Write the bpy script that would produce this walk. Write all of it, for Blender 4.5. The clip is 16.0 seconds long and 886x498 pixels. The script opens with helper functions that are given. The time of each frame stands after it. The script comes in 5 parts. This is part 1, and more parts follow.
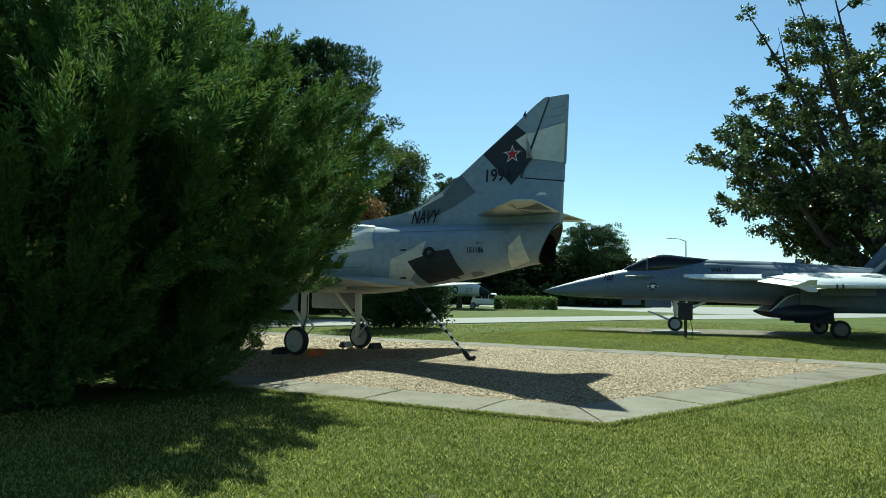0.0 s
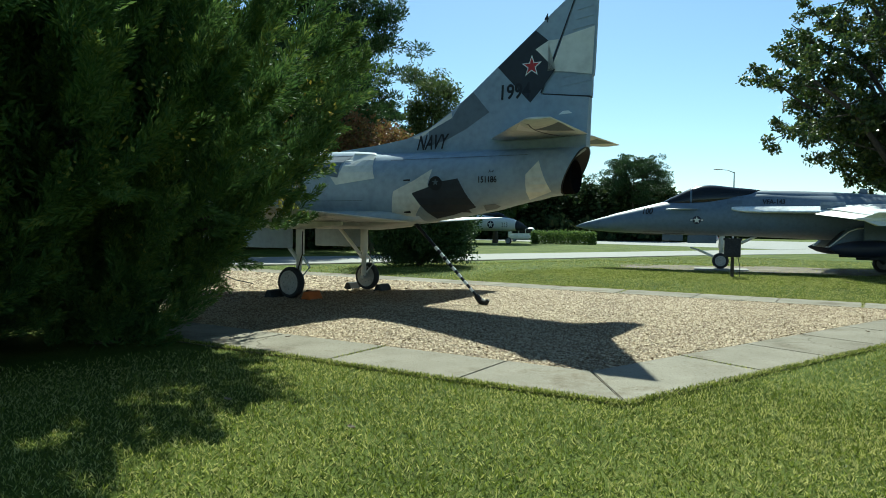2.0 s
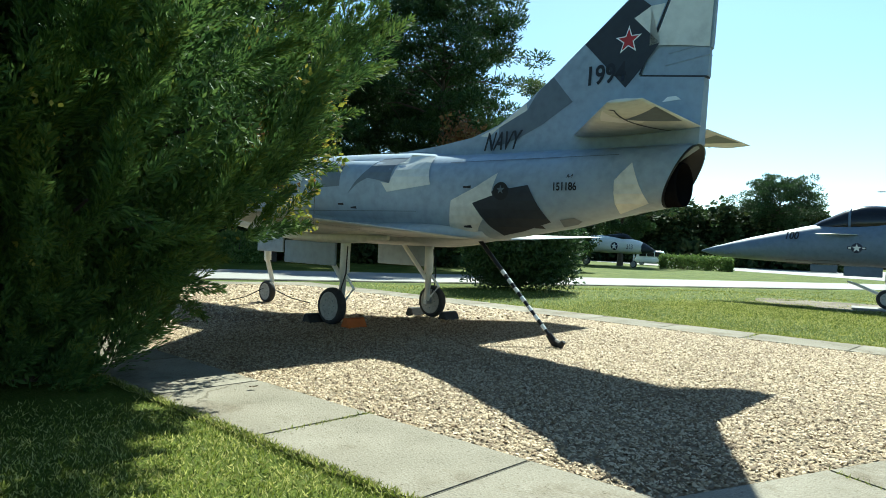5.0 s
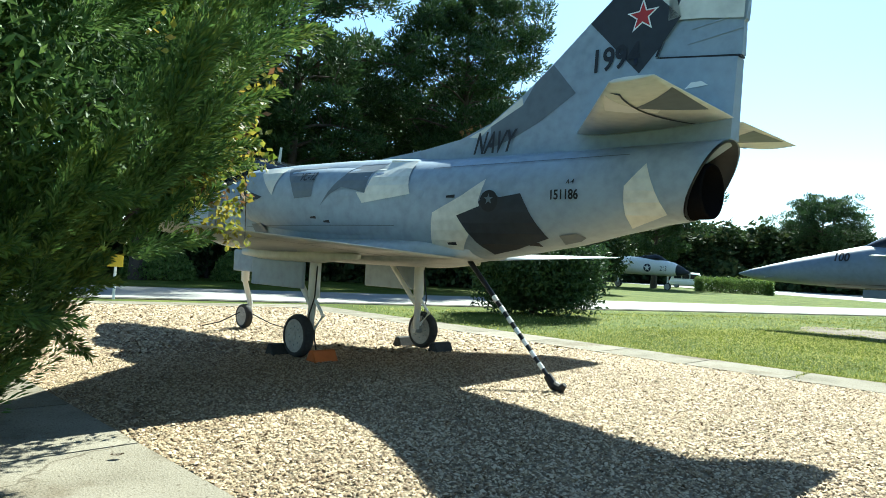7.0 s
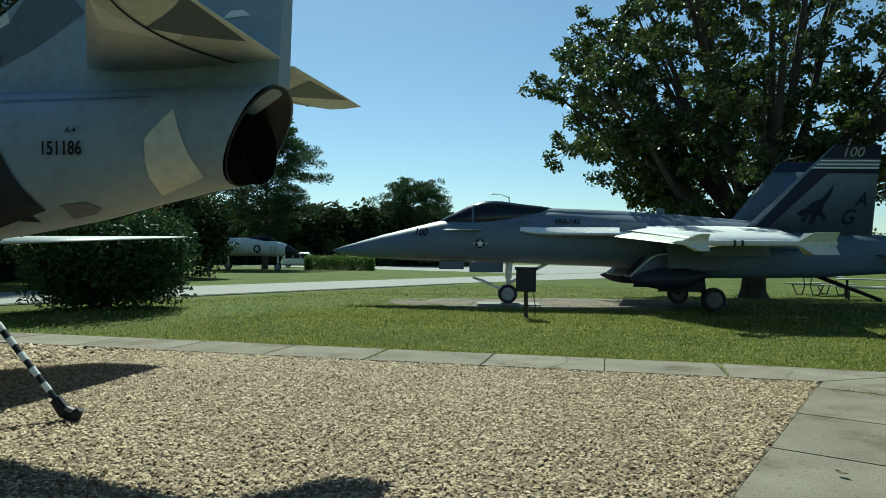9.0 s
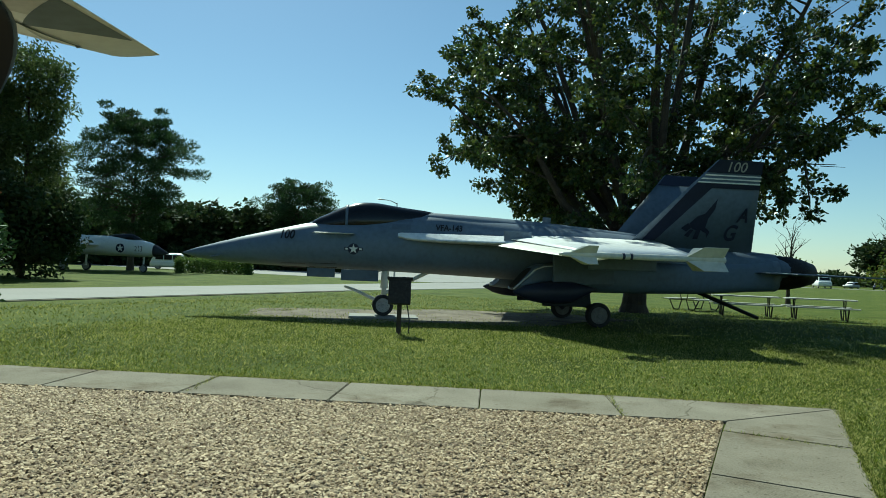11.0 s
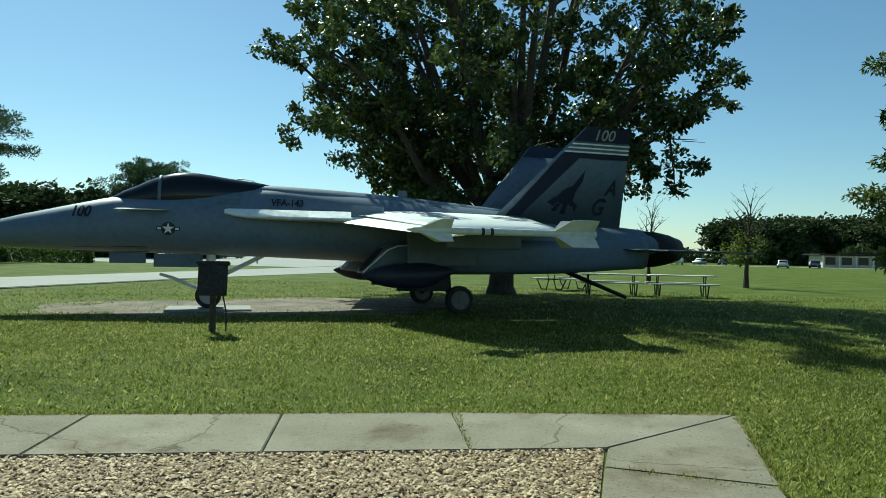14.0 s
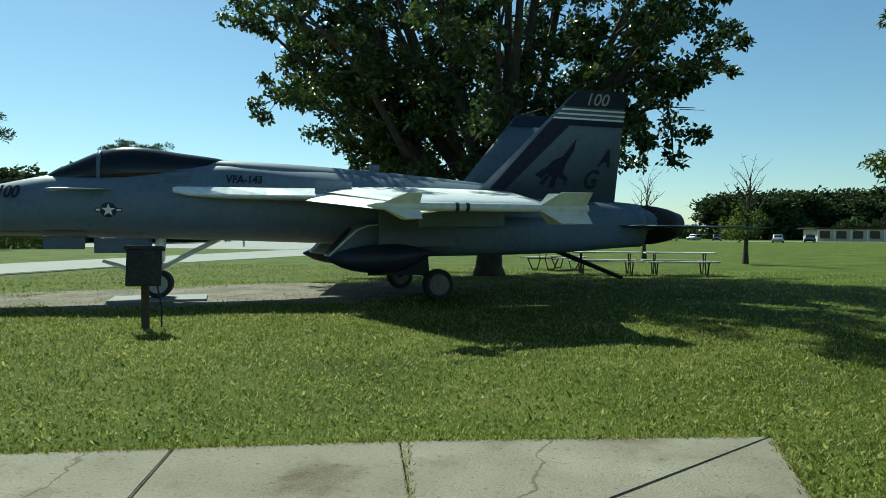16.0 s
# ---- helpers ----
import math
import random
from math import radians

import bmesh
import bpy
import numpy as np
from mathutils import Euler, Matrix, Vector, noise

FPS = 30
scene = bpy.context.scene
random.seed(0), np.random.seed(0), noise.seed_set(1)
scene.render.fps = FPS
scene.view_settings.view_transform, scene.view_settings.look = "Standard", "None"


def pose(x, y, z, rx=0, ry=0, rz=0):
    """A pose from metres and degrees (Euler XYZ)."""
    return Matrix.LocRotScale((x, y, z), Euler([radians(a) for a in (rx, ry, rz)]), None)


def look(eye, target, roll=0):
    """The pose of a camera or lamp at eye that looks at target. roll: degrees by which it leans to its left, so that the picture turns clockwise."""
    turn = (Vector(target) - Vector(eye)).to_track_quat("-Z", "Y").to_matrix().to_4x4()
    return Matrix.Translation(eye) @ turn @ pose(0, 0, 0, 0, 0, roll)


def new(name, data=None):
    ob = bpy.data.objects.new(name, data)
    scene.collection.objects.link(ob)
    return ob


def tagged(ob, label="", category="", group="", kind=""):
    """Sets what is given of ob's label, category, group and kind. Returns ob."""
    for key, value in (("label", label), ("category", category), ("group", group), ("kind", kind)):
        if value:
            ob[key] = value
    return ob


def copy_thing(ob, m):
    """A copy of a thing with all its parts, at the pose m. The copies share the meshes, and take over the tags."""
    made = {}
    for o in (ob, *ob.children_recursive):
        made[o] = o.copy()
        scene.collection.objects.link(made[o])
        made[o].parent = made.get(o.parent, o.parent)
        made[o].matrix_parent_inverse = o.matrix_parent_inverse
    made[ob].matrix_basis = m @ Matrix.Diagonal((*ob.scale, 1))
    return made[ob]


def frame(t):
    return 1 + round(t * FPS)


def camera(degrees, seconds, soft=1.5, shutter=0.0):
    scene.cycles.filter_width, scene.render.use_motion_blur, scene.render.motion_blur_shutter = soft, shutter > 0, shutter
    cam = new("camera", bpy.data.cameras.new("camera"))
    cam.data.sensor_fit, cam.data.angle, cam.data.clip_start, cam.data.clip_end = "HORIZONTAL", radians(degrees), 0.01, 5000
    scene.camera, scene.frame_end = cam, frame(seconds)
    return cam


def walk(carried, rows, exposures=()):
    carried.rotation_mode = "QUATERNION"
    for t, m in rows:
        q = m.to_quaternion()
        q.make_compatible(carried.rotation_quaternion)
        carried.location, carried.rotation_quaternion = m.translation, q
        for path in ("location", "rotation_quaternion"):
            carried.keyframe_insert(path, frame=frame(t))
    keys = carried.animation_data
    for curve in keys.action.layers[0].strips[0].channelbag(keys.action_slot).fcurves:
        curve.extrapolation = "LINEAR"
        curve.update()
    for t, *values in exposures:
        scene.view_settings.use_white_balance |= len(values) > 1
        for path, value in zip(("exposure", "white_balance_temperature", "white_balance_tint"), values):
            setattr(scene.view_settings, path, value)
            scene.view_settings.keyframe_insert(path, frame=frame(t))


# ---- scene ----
cam = camera(66.0, 16.0, soft=0.9)
PATH = [
    (0, (5.306, -6.783, 1.305), (3.798, -5.476, 1.444), 0.9),
    (0.5, (5.238, -6.437, 1.342), (3.669, -5.199, 1.423), 2.0),
    (1, (4.999, -6.067, 1.325), (3.424, -4.834, 1.338), -1.3),
    (1.5, (4.757, -5.583, 1.339), (3.157, -4.387, 1.246), 1.4),
    (2, (4.353, -5.19, 1.348), (2.769, -3.97, 1.294), 0.7),
    (2.5, (4.232, -4.842, 1.35), (2.554, -3.755, 1.371), 0.7),
    (3, (3.891, -4.43, 1.358), (2.178, -3.399, 1.31), 3.1),
    (3.5, (3.7, -4.045, 1.382), (2.047, -2.919, 1.392), 0.9),
    (4, (3.425, -3.636, 1.387), (1.669, -2.678, 1.41), 3.1),
    (4.2, (3.312, -3.492, 1.381), (1.543, -2.56, 1.354), 3.3),
    (6.3, (2.148, -2.027, 1.412), (0.318, -1.224, 1.498), 1.4),
    (6.5, (2.037, -1.904, 1.417), (0.18, -1.165, 1.5), 3.0),
    (7, (1.677, -1.549, 1.418), (-0.149, -0.734, 1.462), 2.9),
    (7.5, (1.438, -1.236, 1.434), (-0.318, -0.282, 1.52), -0.5),
    (8, (1.25, -0.828, 1.448), (-0.435, 0.248, 1.514), 2.7),
    (8.3, (1.153, -0.599, 1.409), (-0.402, 0.66, 1.445), 3.6),
    (8.5, (1.016, -0.405, 1.443), (-0.404, 1.002, 1.501), 2.8),
    (9, (0.885, -0.018, 1.419), (-0.249, 1.629, 1.444), 0.6),
    (9.2, (0.888, 0.142, 1.456), (-0.243, 1.791, 1.485), 2.3),
    (11.3, (0.254, 1.912, 1.455), (-0.475, 3.774, 1.499), 0.5),
    (11.5, (0.233, 2.071, 1.46), (-0.383, 3.974, 1.479), -1.3),
    (12, (0.216, 2.5, 1.421), (-0.364, 4.414, 1.468), 0.3),
    (12.5, (0.192, 2.866, 1.451), (-0.282, 4.809, 1.468), 2.0),
    (13, (0.167, 3.234, 1.423), (-0.239, 5.192, 1.455), -1.0),
    (13.5, (0.138, 3.645, 1.421), (-0.395, 5.573, 1.401), 1.1),
    (14, (0.092, 3.991, 1.415), (-0.419, 5.924, 1.428), 1.1),
    (14.5, (0.043, 4.405, 1.428), (-0.35, 6.365, 1.384), -1.4),
    (15, (0.1, 4.732, 1.426), (-0.467, 6.65, 1.434), 1.9),
    (15.5, (0.049, 5.151, 1.425), (-0.461, 7.085, 1.44), 1.1),
    (16, (0.051, 5.522, 1.412), (-0.443, 7.46, 1.366), 0.2),
]
EXPO = [(0, 0.56, -15), (1.5, 0.62, -11), (2.5, 0.80, -10), (3.5, 1.0, -8), (4.2, 1.1, -8), (6.3, 1.52, -6), (7, 1.60, -6), (7.5, 1.48, -7), (8, 1.00, -9), (8.5, 0.44, -12), (9, 0.26, -13), (11.3, 0.27, -17), (12.5, 0.37, -17), (16, 0.40, -16)]
walk(cam, [(t, look(eye, target, roll)) for t, eye, target, roll in PATH], [(t, e, 5620, g) for t, e, g in EXPO])

# ---- light ----
SUN_EL, SUN_AZ = radians(45.0), radians(-46.0)
world = bpy.data.worlds.new("sky")
scene.world = world
world.use_nodes = True
wn = world.node_tree.nodes
sky = wn.new("ShaderNodeTexSky")
sky.sky_type, sky.sun_disc = "NISHITA", False
sky.sun_elevation, sky.sun_rotation = SUN_EL, SUN_AZ
sky.air_density, sky.dust_density, sky.ozone_density = 1.0, 0.25, 1.6
wn["Background"].inputs["Strength"].default_value = 0.076
world.node_tree.links.new(sky.outputs[0], wn["Background"].inputs["Color"])
sun_data = bpy.data.lights.new("sun", "SUN")
sun_data.energy, sun_data.angle, sun_data.color = 5.7, radians(0.53), (1.0, 0.92, 0.78)
sun = new("sun", sun_data)
sun.matrix_world = look((-50.9, 49.0, 70.8), (0, 0, 0))


# ---- materials ----
def mat(name, colours, rough=0.7, scale=4.0, fine=40.0, bump=0.0, metal=0.0, spread=0.5, island=0.0, through_light=0.0, objvar=0.0, spec=0.5):
    """A surface with a coarse stain and a fine grain between two or three colours."""
    m = bpy.data.materials.new(name)
    m.use_nodes = True
    nt, b = m.node_tree, m.node_tree.nodes["Principled BSDF"]
    tc = nt.nodes.new("ShaderNodeTexCoord")
    big, small = nt.nodes.new("ShaderNodeTexNoise"), nt.nodes.new("ShaderNodeTexNoise")
    for n, s in ((big, scale), (small, fine)):
        n.inputs["Scale"].default_value, n.inputs["Detail"].default_value = s, 5.0
        nt.links.new(tc.outputs["Object"], n.inputs["Vector"])
    mix = nt.nodes.new("ShaderNodeMix")
    mix.inputs[0].default_value = 0.5
    nt.links.new(big.outputs[0], mix.inputs[2]), nt.links.new(small.outputs[0], mix.inputs[3])
    ramp = nt.nodes.new("ShaderNodeValToRGB")
    e = ramp.color_ramp.elements
    while len(e) < len(colours):
        e.new(0.5)
    for k, c in enumerate(colours):
        e[k].position = 0.5 - spread / 2 + spread * k / max(1, len(colours) - 1)
        e[k].color = (*c, 1)
    fac = mix.outputs[0]
    for amount, node, socket in ((island, "ShaderNodeNewGeometry", "Random Per Island"), (objvar, "ShaderNodeObjectInfo", "Random")):
        if amount:
            g, ad, sb = nt.nodes.new(node), nt.nodes.new("ShaderNodeMath"), nt.nodes.new("ShaderNodeMath")
            sb.operation, ad.operation = "SUBTRACT", "MULTIPLY_ADD"
            sb.inputs[1].default_value = 0.5
            nt.links.new(g.outputs[socket], sb.inputs[0])
            ad.inputs[1].default_value = amount
            nt.links.new(sb.outputs[0], ad.inputs[0]), nt.links.new(fac, ad.inputs[2])
            fac = ad.outputs[0]
    nt.links.new(fac, ramp.inputs[0]), nt.links.new(ramp.outputs[0], b.inputs["Base Color"])
    b.inputs["Roughness"].default_value, b.inputs["Metallic"].default_value = rough, metal
    b.inputs["Specular IOR Level"].default_value = spec
    if bump:
        bn = nt.nodes.new("ShaderNodeBump")
        bn.inputs["Strength"].default_value, bn.inputs["Distance"].default_value = bump, 0.02
        nt.links.new(small.outputs[0], bn.inputs["Height"]), nt.links.new(bn.outputs[0], b.inputs["Normal"])
    if through_light:
        t, ms = nt.nodes.new("ShaderNodeBsdfTranslucent"), nt.nodes.new("ShaderNodeMixShader")
        ms.inputs[0].default_value = through_light
        nt.links.new(ramp.outputs[0], t.inputs[0])
        nt.links.new(b.outputs[0], ms.inputs[1]), nt.links.new(t.outputs[0], ms.inputs[2])
        nt.links.new(ms.outputs[0], nt.nodes["Material Output"].inputs[0])
    return m


def concrete(name):
    """Old concrete: blotches, dark pores, brown stains and a few thin cracks."""
    m = mat(name, [(0.115, 0.097, 0.068), (0.185, 0.163, 0.122), (0.225, 0.2, 0.153), (0.285, 0.258, 0.205)], 0.9, 1.6, 60.0, 0.5, 0, 0.42, objvar=0.16, spec=0.2)
    nt = m.node_tree
    b, ramp = nt.nodes["Principled BSDF"], next(n for n in nt.nodes if n.bl_idname == "ShaderNodeValToRGB")
    tc = next(n for n in nt.nodes if n.bl_idname == "ShaderNodeTexCoord")
    col = ramp.outputs[0]

    def layer(col, tex, out, lo, hi, colour, amount):
        mr, mx = nt.nodes.new("ShaderNodeMapRange"), nt.nodes.new("ShaderNodeMix")
        mr.inputs[1].default_value, mr.inputs[2].default_value, mr.inputs[3].default_value, mr.inputs[4].default_value = lo, hi, 0.0, amount
        mx.data_type, mx.blend_type = "RGBA", "MULTIPLY"
        nt.links.new(tex.outputs[out], mr.inputs[0]), nt.links.new(mr.outputs[0], mx.inputs[0])
        nt.links.new(col, mx.inputs[6])
        mx.inputs[7].default_value = (*colour, 1)
        return mx.outputs[2]

    stain, pores = nt.nodes.new("ShaderNodeTexNoise"), nt.nodes.new("ShaderNodeTexNoise")
    warp = nt.nodes.new("ShaderNodeTexNoise")
    for n, s, dt in ((stain, 0.9, 9.0), (pores, 26.0, 3.0), (warp, 3.0, 4.0)):
        n.inputs["Scale"].default_value, n.inputs["Detail"].default_value = s, dt
        nt.links.new(tc.outputs["Object"], n.inputs["Vector"])
    stain.inputs["Roughness"].default_value = 0.68
    add = nt.nodes.new("ShaderNodeVectorMath")
    add.operation = "MULTIPLY_ADD"
    add.inputs[1].default_value = (0.35, 0.35, 0.35)
    nt.links.new(warp.outputs["Color"], add.inputs[0]), nt.links.new(tc.outputs["Object"], add.inputs[2])
    crack = nt.nodes.new("ShaderNodeTexVoronoi")
    crack.feature = "DISTANCE_TO_EDGE"
    crack.inputs["Scale"].default_value = 0.19
    nt.links.new(add.outputs[0], crack.inputs["Vector"])
    col = layer(col, stain, 0, 0.52, 0.66, (0.5, 0.42, 0.32), 0.85)
    col = layer(col, pores, 0, 0.6, 0.72, (0.45, 0.4, 0.34), 0.8)
    col = layer(col, crack, 0, 0.0028, 0.0005, (0.35, 0.31, 0.26), 0.7)
    nt.links.new(col, b.inputs["Base Color"])
    return m


def shade(c, k):
    return tuple(min(1.0, v * k) for v in c)


def paint(name, c, rough=0.45, var=0.16, metal=0.0):
    return mat(name, [shade(c, 1 - 1.6 * var), c, shade(c, 1 + var)], rough, 1.1, 9.0, 0.05, metal, 0.42, spec=0.28)


M_GRASS = mat("lawn", [(0.022, 0.03, 0.005), (0.075, 0.1, 0.012), (0.16, 0.16, 0.04)], 0.9, 0.6, 55.0, 1.0, 0, 0.42, spec=0.1)
M_BLADE = mat("grass_blade", [(0.075, 0.098, 0.012), (0.19, 0.222, 0.03), (0.43, 0.41, 0.14)], 0.6, 0.5, 3.0, 0, 0, 0.6, island=0.95, through_light=0.45, spec=0.25)
M_DIRT = mat("bare_earth", [(0.0663, 0.0478, 0.0279), (0.122, 0.0944, 0.061), (0.179, 0.146, 0.103)], 0.95, 1.1, 7.0, 1.0, 0, 0.2)
M_CONC = concrete("concrete")
M_BED = mat("gravel_bed", [(0.124, 0.0868, 0.0496), (0.211, 0.161, 0.0961), (0.298, 0.242, 0.161)], 0.95, 14.0, 45.0, 0.8, 0, 0.5)
M_PEB = mat("pebble", [(0.15, 0.092, 0.043), (0.31, 0.22, 0.115), (0.5, 0.385, 0.24)], 0.8, 0.6, 30.0, 0.1, 0, 0.6, island=0.85)
M_ROAD = mat("pale_road", [(0.185, 0.178, 0.162), (0.24, 0.232, 0.212), (0.28, 0.272, 0.25)], 0.9, 0.4, 12.0, 0.2)
M_BARK = mat("bark", [(0.022, 0.017, 0.012), (0.06, 0.047, 0.034), (0.11, 0.088, 0.066)], 0.95, 3.0, 25.0, 0.8)
M_JUN = mat("juniper_spray", [(0.042, 0.075, 0.026), (0.085, 0.15, 0.04), (0.15, 0.21, 0.055)], 0.65, 0.9, 4.0, 0, 0, 0.6, island=0.4, through_light=0.3, spec=0.15)
M_JUNT = mat("juniper_tip", [(0.06, 0.1, 0.024), (0.11, 0.165, 0.034), (0.18, 0.21, 0.045)], 0.65, 0.9, 4.0, 0, 0, 0.6, island=0.4, through_light=0.3, spec=0.15)
M_RUST = mat("rust_leaf", [(0.09, 0.05, 0.02), (0.2, 0.1, 0.045), (0.16, 0.14, 0.04)], 0.6, 0.8, 3.0, 0, 0, 0.6, island=0.5, through_light=0.35, spec=0.2)
M_YEL = mat("yellowing_leaf", [(0.11, 0.16, 0.02), (0.24, 0.24, 0.035), (0.36, 0.26, 0.04)], 0.6, 1.5, 5.0, 0, 0, 0.6, island=0.5, through_light=0.4)
M_PINE = mat("pine_needle", [(0.0175, 0.0375, 0.0137), (0.0375, 0.0725, 0.0225), (0.0688, 0.106, 0.0325)], 0.6, 0.5, 3.0, 0, 0, 0.6, island=0.4, through_light=0.25, spec=0.25)
M_YPINE = mat("pale_needle", [(0.04, 0.06, 0.02), (0.085, 0.12, 0.035), (0.15, 0.17, 0.06)], 0.6, 0.5, 3.0, 0, 0, 0.6, island=0.4, through_light=0.35, spec=0.25)
# Bush and hedge green, lightened to look sunlit where the pines shade them.
M_BUSH = mat("sunlit_bush_leaf", [(0.06, 0.1, 0.025), (0.12, 0.18, 0.04), (0.2, 0.25, 0.07)], 0.6, 0.6, 4.0, 0, 0, 0.6, island=0.4, through_light=0.35, spec=0.2)
M_OAK = mat("oak_leaf", [(0.022, 0.04, 0.010), (0.045, 0.078, 0.016), (0.12, 0.13, 0.025)], 0.36, 0.5, 3.0, 0, 0, 0.6, island=0.6, through_light=0.34, spec=0.5)
M_CYP = mat("cypress_leaf", [(0.05, 0.08, 0.016), (0.11, 0.15, 0.025), (0.22, 0.17, 0.03)], 0.6, 0.5, 3.0, 0, 0, 0.6, island=0.4, through_light=0.4, spec=0.2)
M_WOODS = mat("far_leaf", [(0.018, 0.034, 0.012), (0.036, 0.06, 0.018), (0.08, 0.085, 0.03)], 0.8, 0.08, 0.6, 0, 0, 0.5, island=0.4, through_light=0.2, spec=0.2)
M_GREYBLUE = paint("pale_blue_grey_paint", (0.268, 0.326, 0.388), 0.45)
M_DARK = paint("dark_grey_paint", (0.03, 0.035, 0.042), 0.6)
M_CREAM = paint("light_grey_paint", (0.6, 0.6, 0.54), 0.45)
M_MID = paint("mid_grey_paint", (0.125, 0.15, 0.175), 0.5)
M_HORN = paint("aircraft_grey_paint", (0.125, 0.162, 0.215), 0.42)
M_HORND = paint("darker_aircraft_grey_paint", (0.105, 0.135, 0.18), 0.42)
# Wing grey lightened to near white, putting sun glare into the colour.
M_HORN_GLARE = paint("wing_grey_sun_glare", (0.74, 0.76, 0.77), 0.28)
M_WINGA = paint("pale_wing_paint", (0.4, 0.42, 0.42), 0.42)
# Blacker than soot: the dark inside of the pipe is in this colour.
M_HOLE = mat("sooty_hole_black", [(0.004, 0.004, 0.004), (0.009, 0.008, 0.008)], 1.0, spec=0.0)
M_WHITE = paint("white_paint", (0.78, 0.78, 0.75), 0.4, 0.06)
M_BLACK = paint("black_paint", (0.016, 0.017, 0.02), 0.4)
M_NAVYB = paint("navy_blue_paint", (0.02, 0.025, 0.05), 0.4)
M_RED = paint("red_paint", (0.36, 0.03, 0.03), 0.45)
M_RUB = mat("rubber", [(0.012, 0.012, 0.012), (0.025, 0.025, 0.025), (0.05, 0.047, 0.042)], 0.9, 3.0, 30.0, 0.2)
M_STEEL = mat("dull_steel", [(0.25, 0.25, 0.25), (0.4, 0.4, 0.4), (0.5, 0.5, 0.48)], 0.4, 3.0, 30.0, 0.05, 0.8)
# Sooty and other dark metal; also the dark set into solid intake fronts.
M_DARKMETAL = mat("dark_dull_metal", [(0.01, 0.01, 0.01), (0.025, 0.023, 0.022), (0.06, 0.055, 0.05)], 0.6, 3.0, 20.0, 0.1, 0.5)
M_GLASS = mat("tinted_canopy", [(0.006, 0.007, 0.008), (0.009, 0.01, 0.012)], 0.16, 2.0, 10.0, 0, 0, spec=0.35)
M_ORANGE = paint("orange_paint", (0.4, 0.105, 0.02), 0.7)
M_YSIGN = paint("yellow_sign_paint", (0.65, 0.45, 0.03), 0.5)
M_WOOD = mat("weathered_wood", [(0.16, 0.12, 0.08), (0.27, 0.22, 0.16), (0.36, 0.31, 0.25)], 0.85, 2.0, 30.0, 0.3)
M_TABLE = mat("grey_table_planks", [(0.38, 0.37, 0.34), (0.5, 0.48, 0.45), (0.6, 0.58, 0.54)], 0.7, 2.0, 30.0, 0.2)
M_WALL = mat("pale_wall", [(0.45, 0.40, 0.33), (0.55, 0.50, 0.42), (0.6, 0.55, 0.48)], 0.9, 0.6, 8.0, 0.1)
M_RIM = mat("dusty_white_rim", [(0.2, 0.19, 0.17), (0.34, 0.33, 0.3), (0.45, 0.44, 0.4)], 0.7, 6.0, 30.0, 0.1)
# Dull rim grey, darkened for the shade the wheels stand in.
M_RIM_SHADED = mat("dull_shaded_rim", [(0.08, 0.075, 0.07), (0.15, 0.145, 0.135), (0.24, 0.23, 0.21)], 0.75, 8.0, 30.0, 0.1)
M_LENS = paint("lamp_lens", (0.5, 0.5, 0.48), 0.2, 0.03)


# ---- mesh helpers ----
def to_mesh(name, bm):
    me = bpy.data.meshes.new(name)
    bm.normal_update()
    bm.to_mesh(me)
    bm.free()
    return me


def part(name, bm, material, parent, label="", smooth=False):
    me = to_mesh(name, bm) if isinstance(bm, bmesh.types.BMesh) else bm
    me.materials.append(material)
    if smooth:
        for p in me.polygons:
            p.use_smooth = True
    ob = new(name, me)
    ob.parent = parent
    if label:
        tagged(ob, label)
    return ob


def thing(name, m, label, category, group="", kind=""):
    ob = new(name)
    ob.empty_display_size = 0.2
    ob.matrix_world = m
    return tagged(ob, label, category, group, kind)


def ring(bm, x, yc, zc, hw, ht, hb, n=28, p=2.3):
    """A rounded cross-section at x."""
    vs = []
    for k in range(n):
        a = 2 * math.pi * k / n
        c, s = math.cos(a), math.sin(a)
        y = math.copysign(abs(c) ** (2 / p), c) * hw
        z = math.copysign(abs(s) ** (2 / p), s) * (ht if s > 0 else hb)
        vs.append(bm.verts.new((x, yc + y, zc + z)))
    return vs


def loft(sections, n=28, caps=(True, True), p=2.3):
    """A skin over sections (x, y, z of the middle, half width, height above, depth below)."""
    bm = bmesh.new()
    rows = [ring(bm, *s, n=n, p=p) for s in sections]
    for a, b in zip(rows, rows[1:]):
        for k in range(n):
            bm.faces.new((a[k], a[(k + 1) % n], b[(k + 1) % n], b[k]))
    if caps[0]:
        bm.faces.new(rows[0][::-1])
    if caps[1]:
        bm.faces.new(rows[-1])
    bmesh.ops.recalc_face_normals(bm, faces=bm.faces)
    return bm


def fine(sections, step=0.25):
    """The same sections with smooth ones between them."""
    a = np.array(sections, float)
    xs = a[:, 0]
    out = []
    for k in range(len(a) - 1):
        m = max(1, int(round((xs[k + 1] - xs[k]) / step)))
        for j in range(m):
            u = j / m
            p0, p1, p2, p3 = a[max(k - 1, 0)], a[k], a[k + 1], a[min(k + 2, len(a) - 1)]
            q = 0.5 * (2 * p1 + (p2 - p0) * u + (2 * p0 - 5 * p1 + 4 * p2 - p3) * u * u + (3 * p1 - p0 - 3 * p2 + p3) * u ** 3)
            q[0] = p1[0] + (p2[0] - p1[0]) * u
            q[3:] = np.maximum(q[3:], 0.01)
            out.append(tuple(q))
    out.append(tuple(a[-1]))
    return out


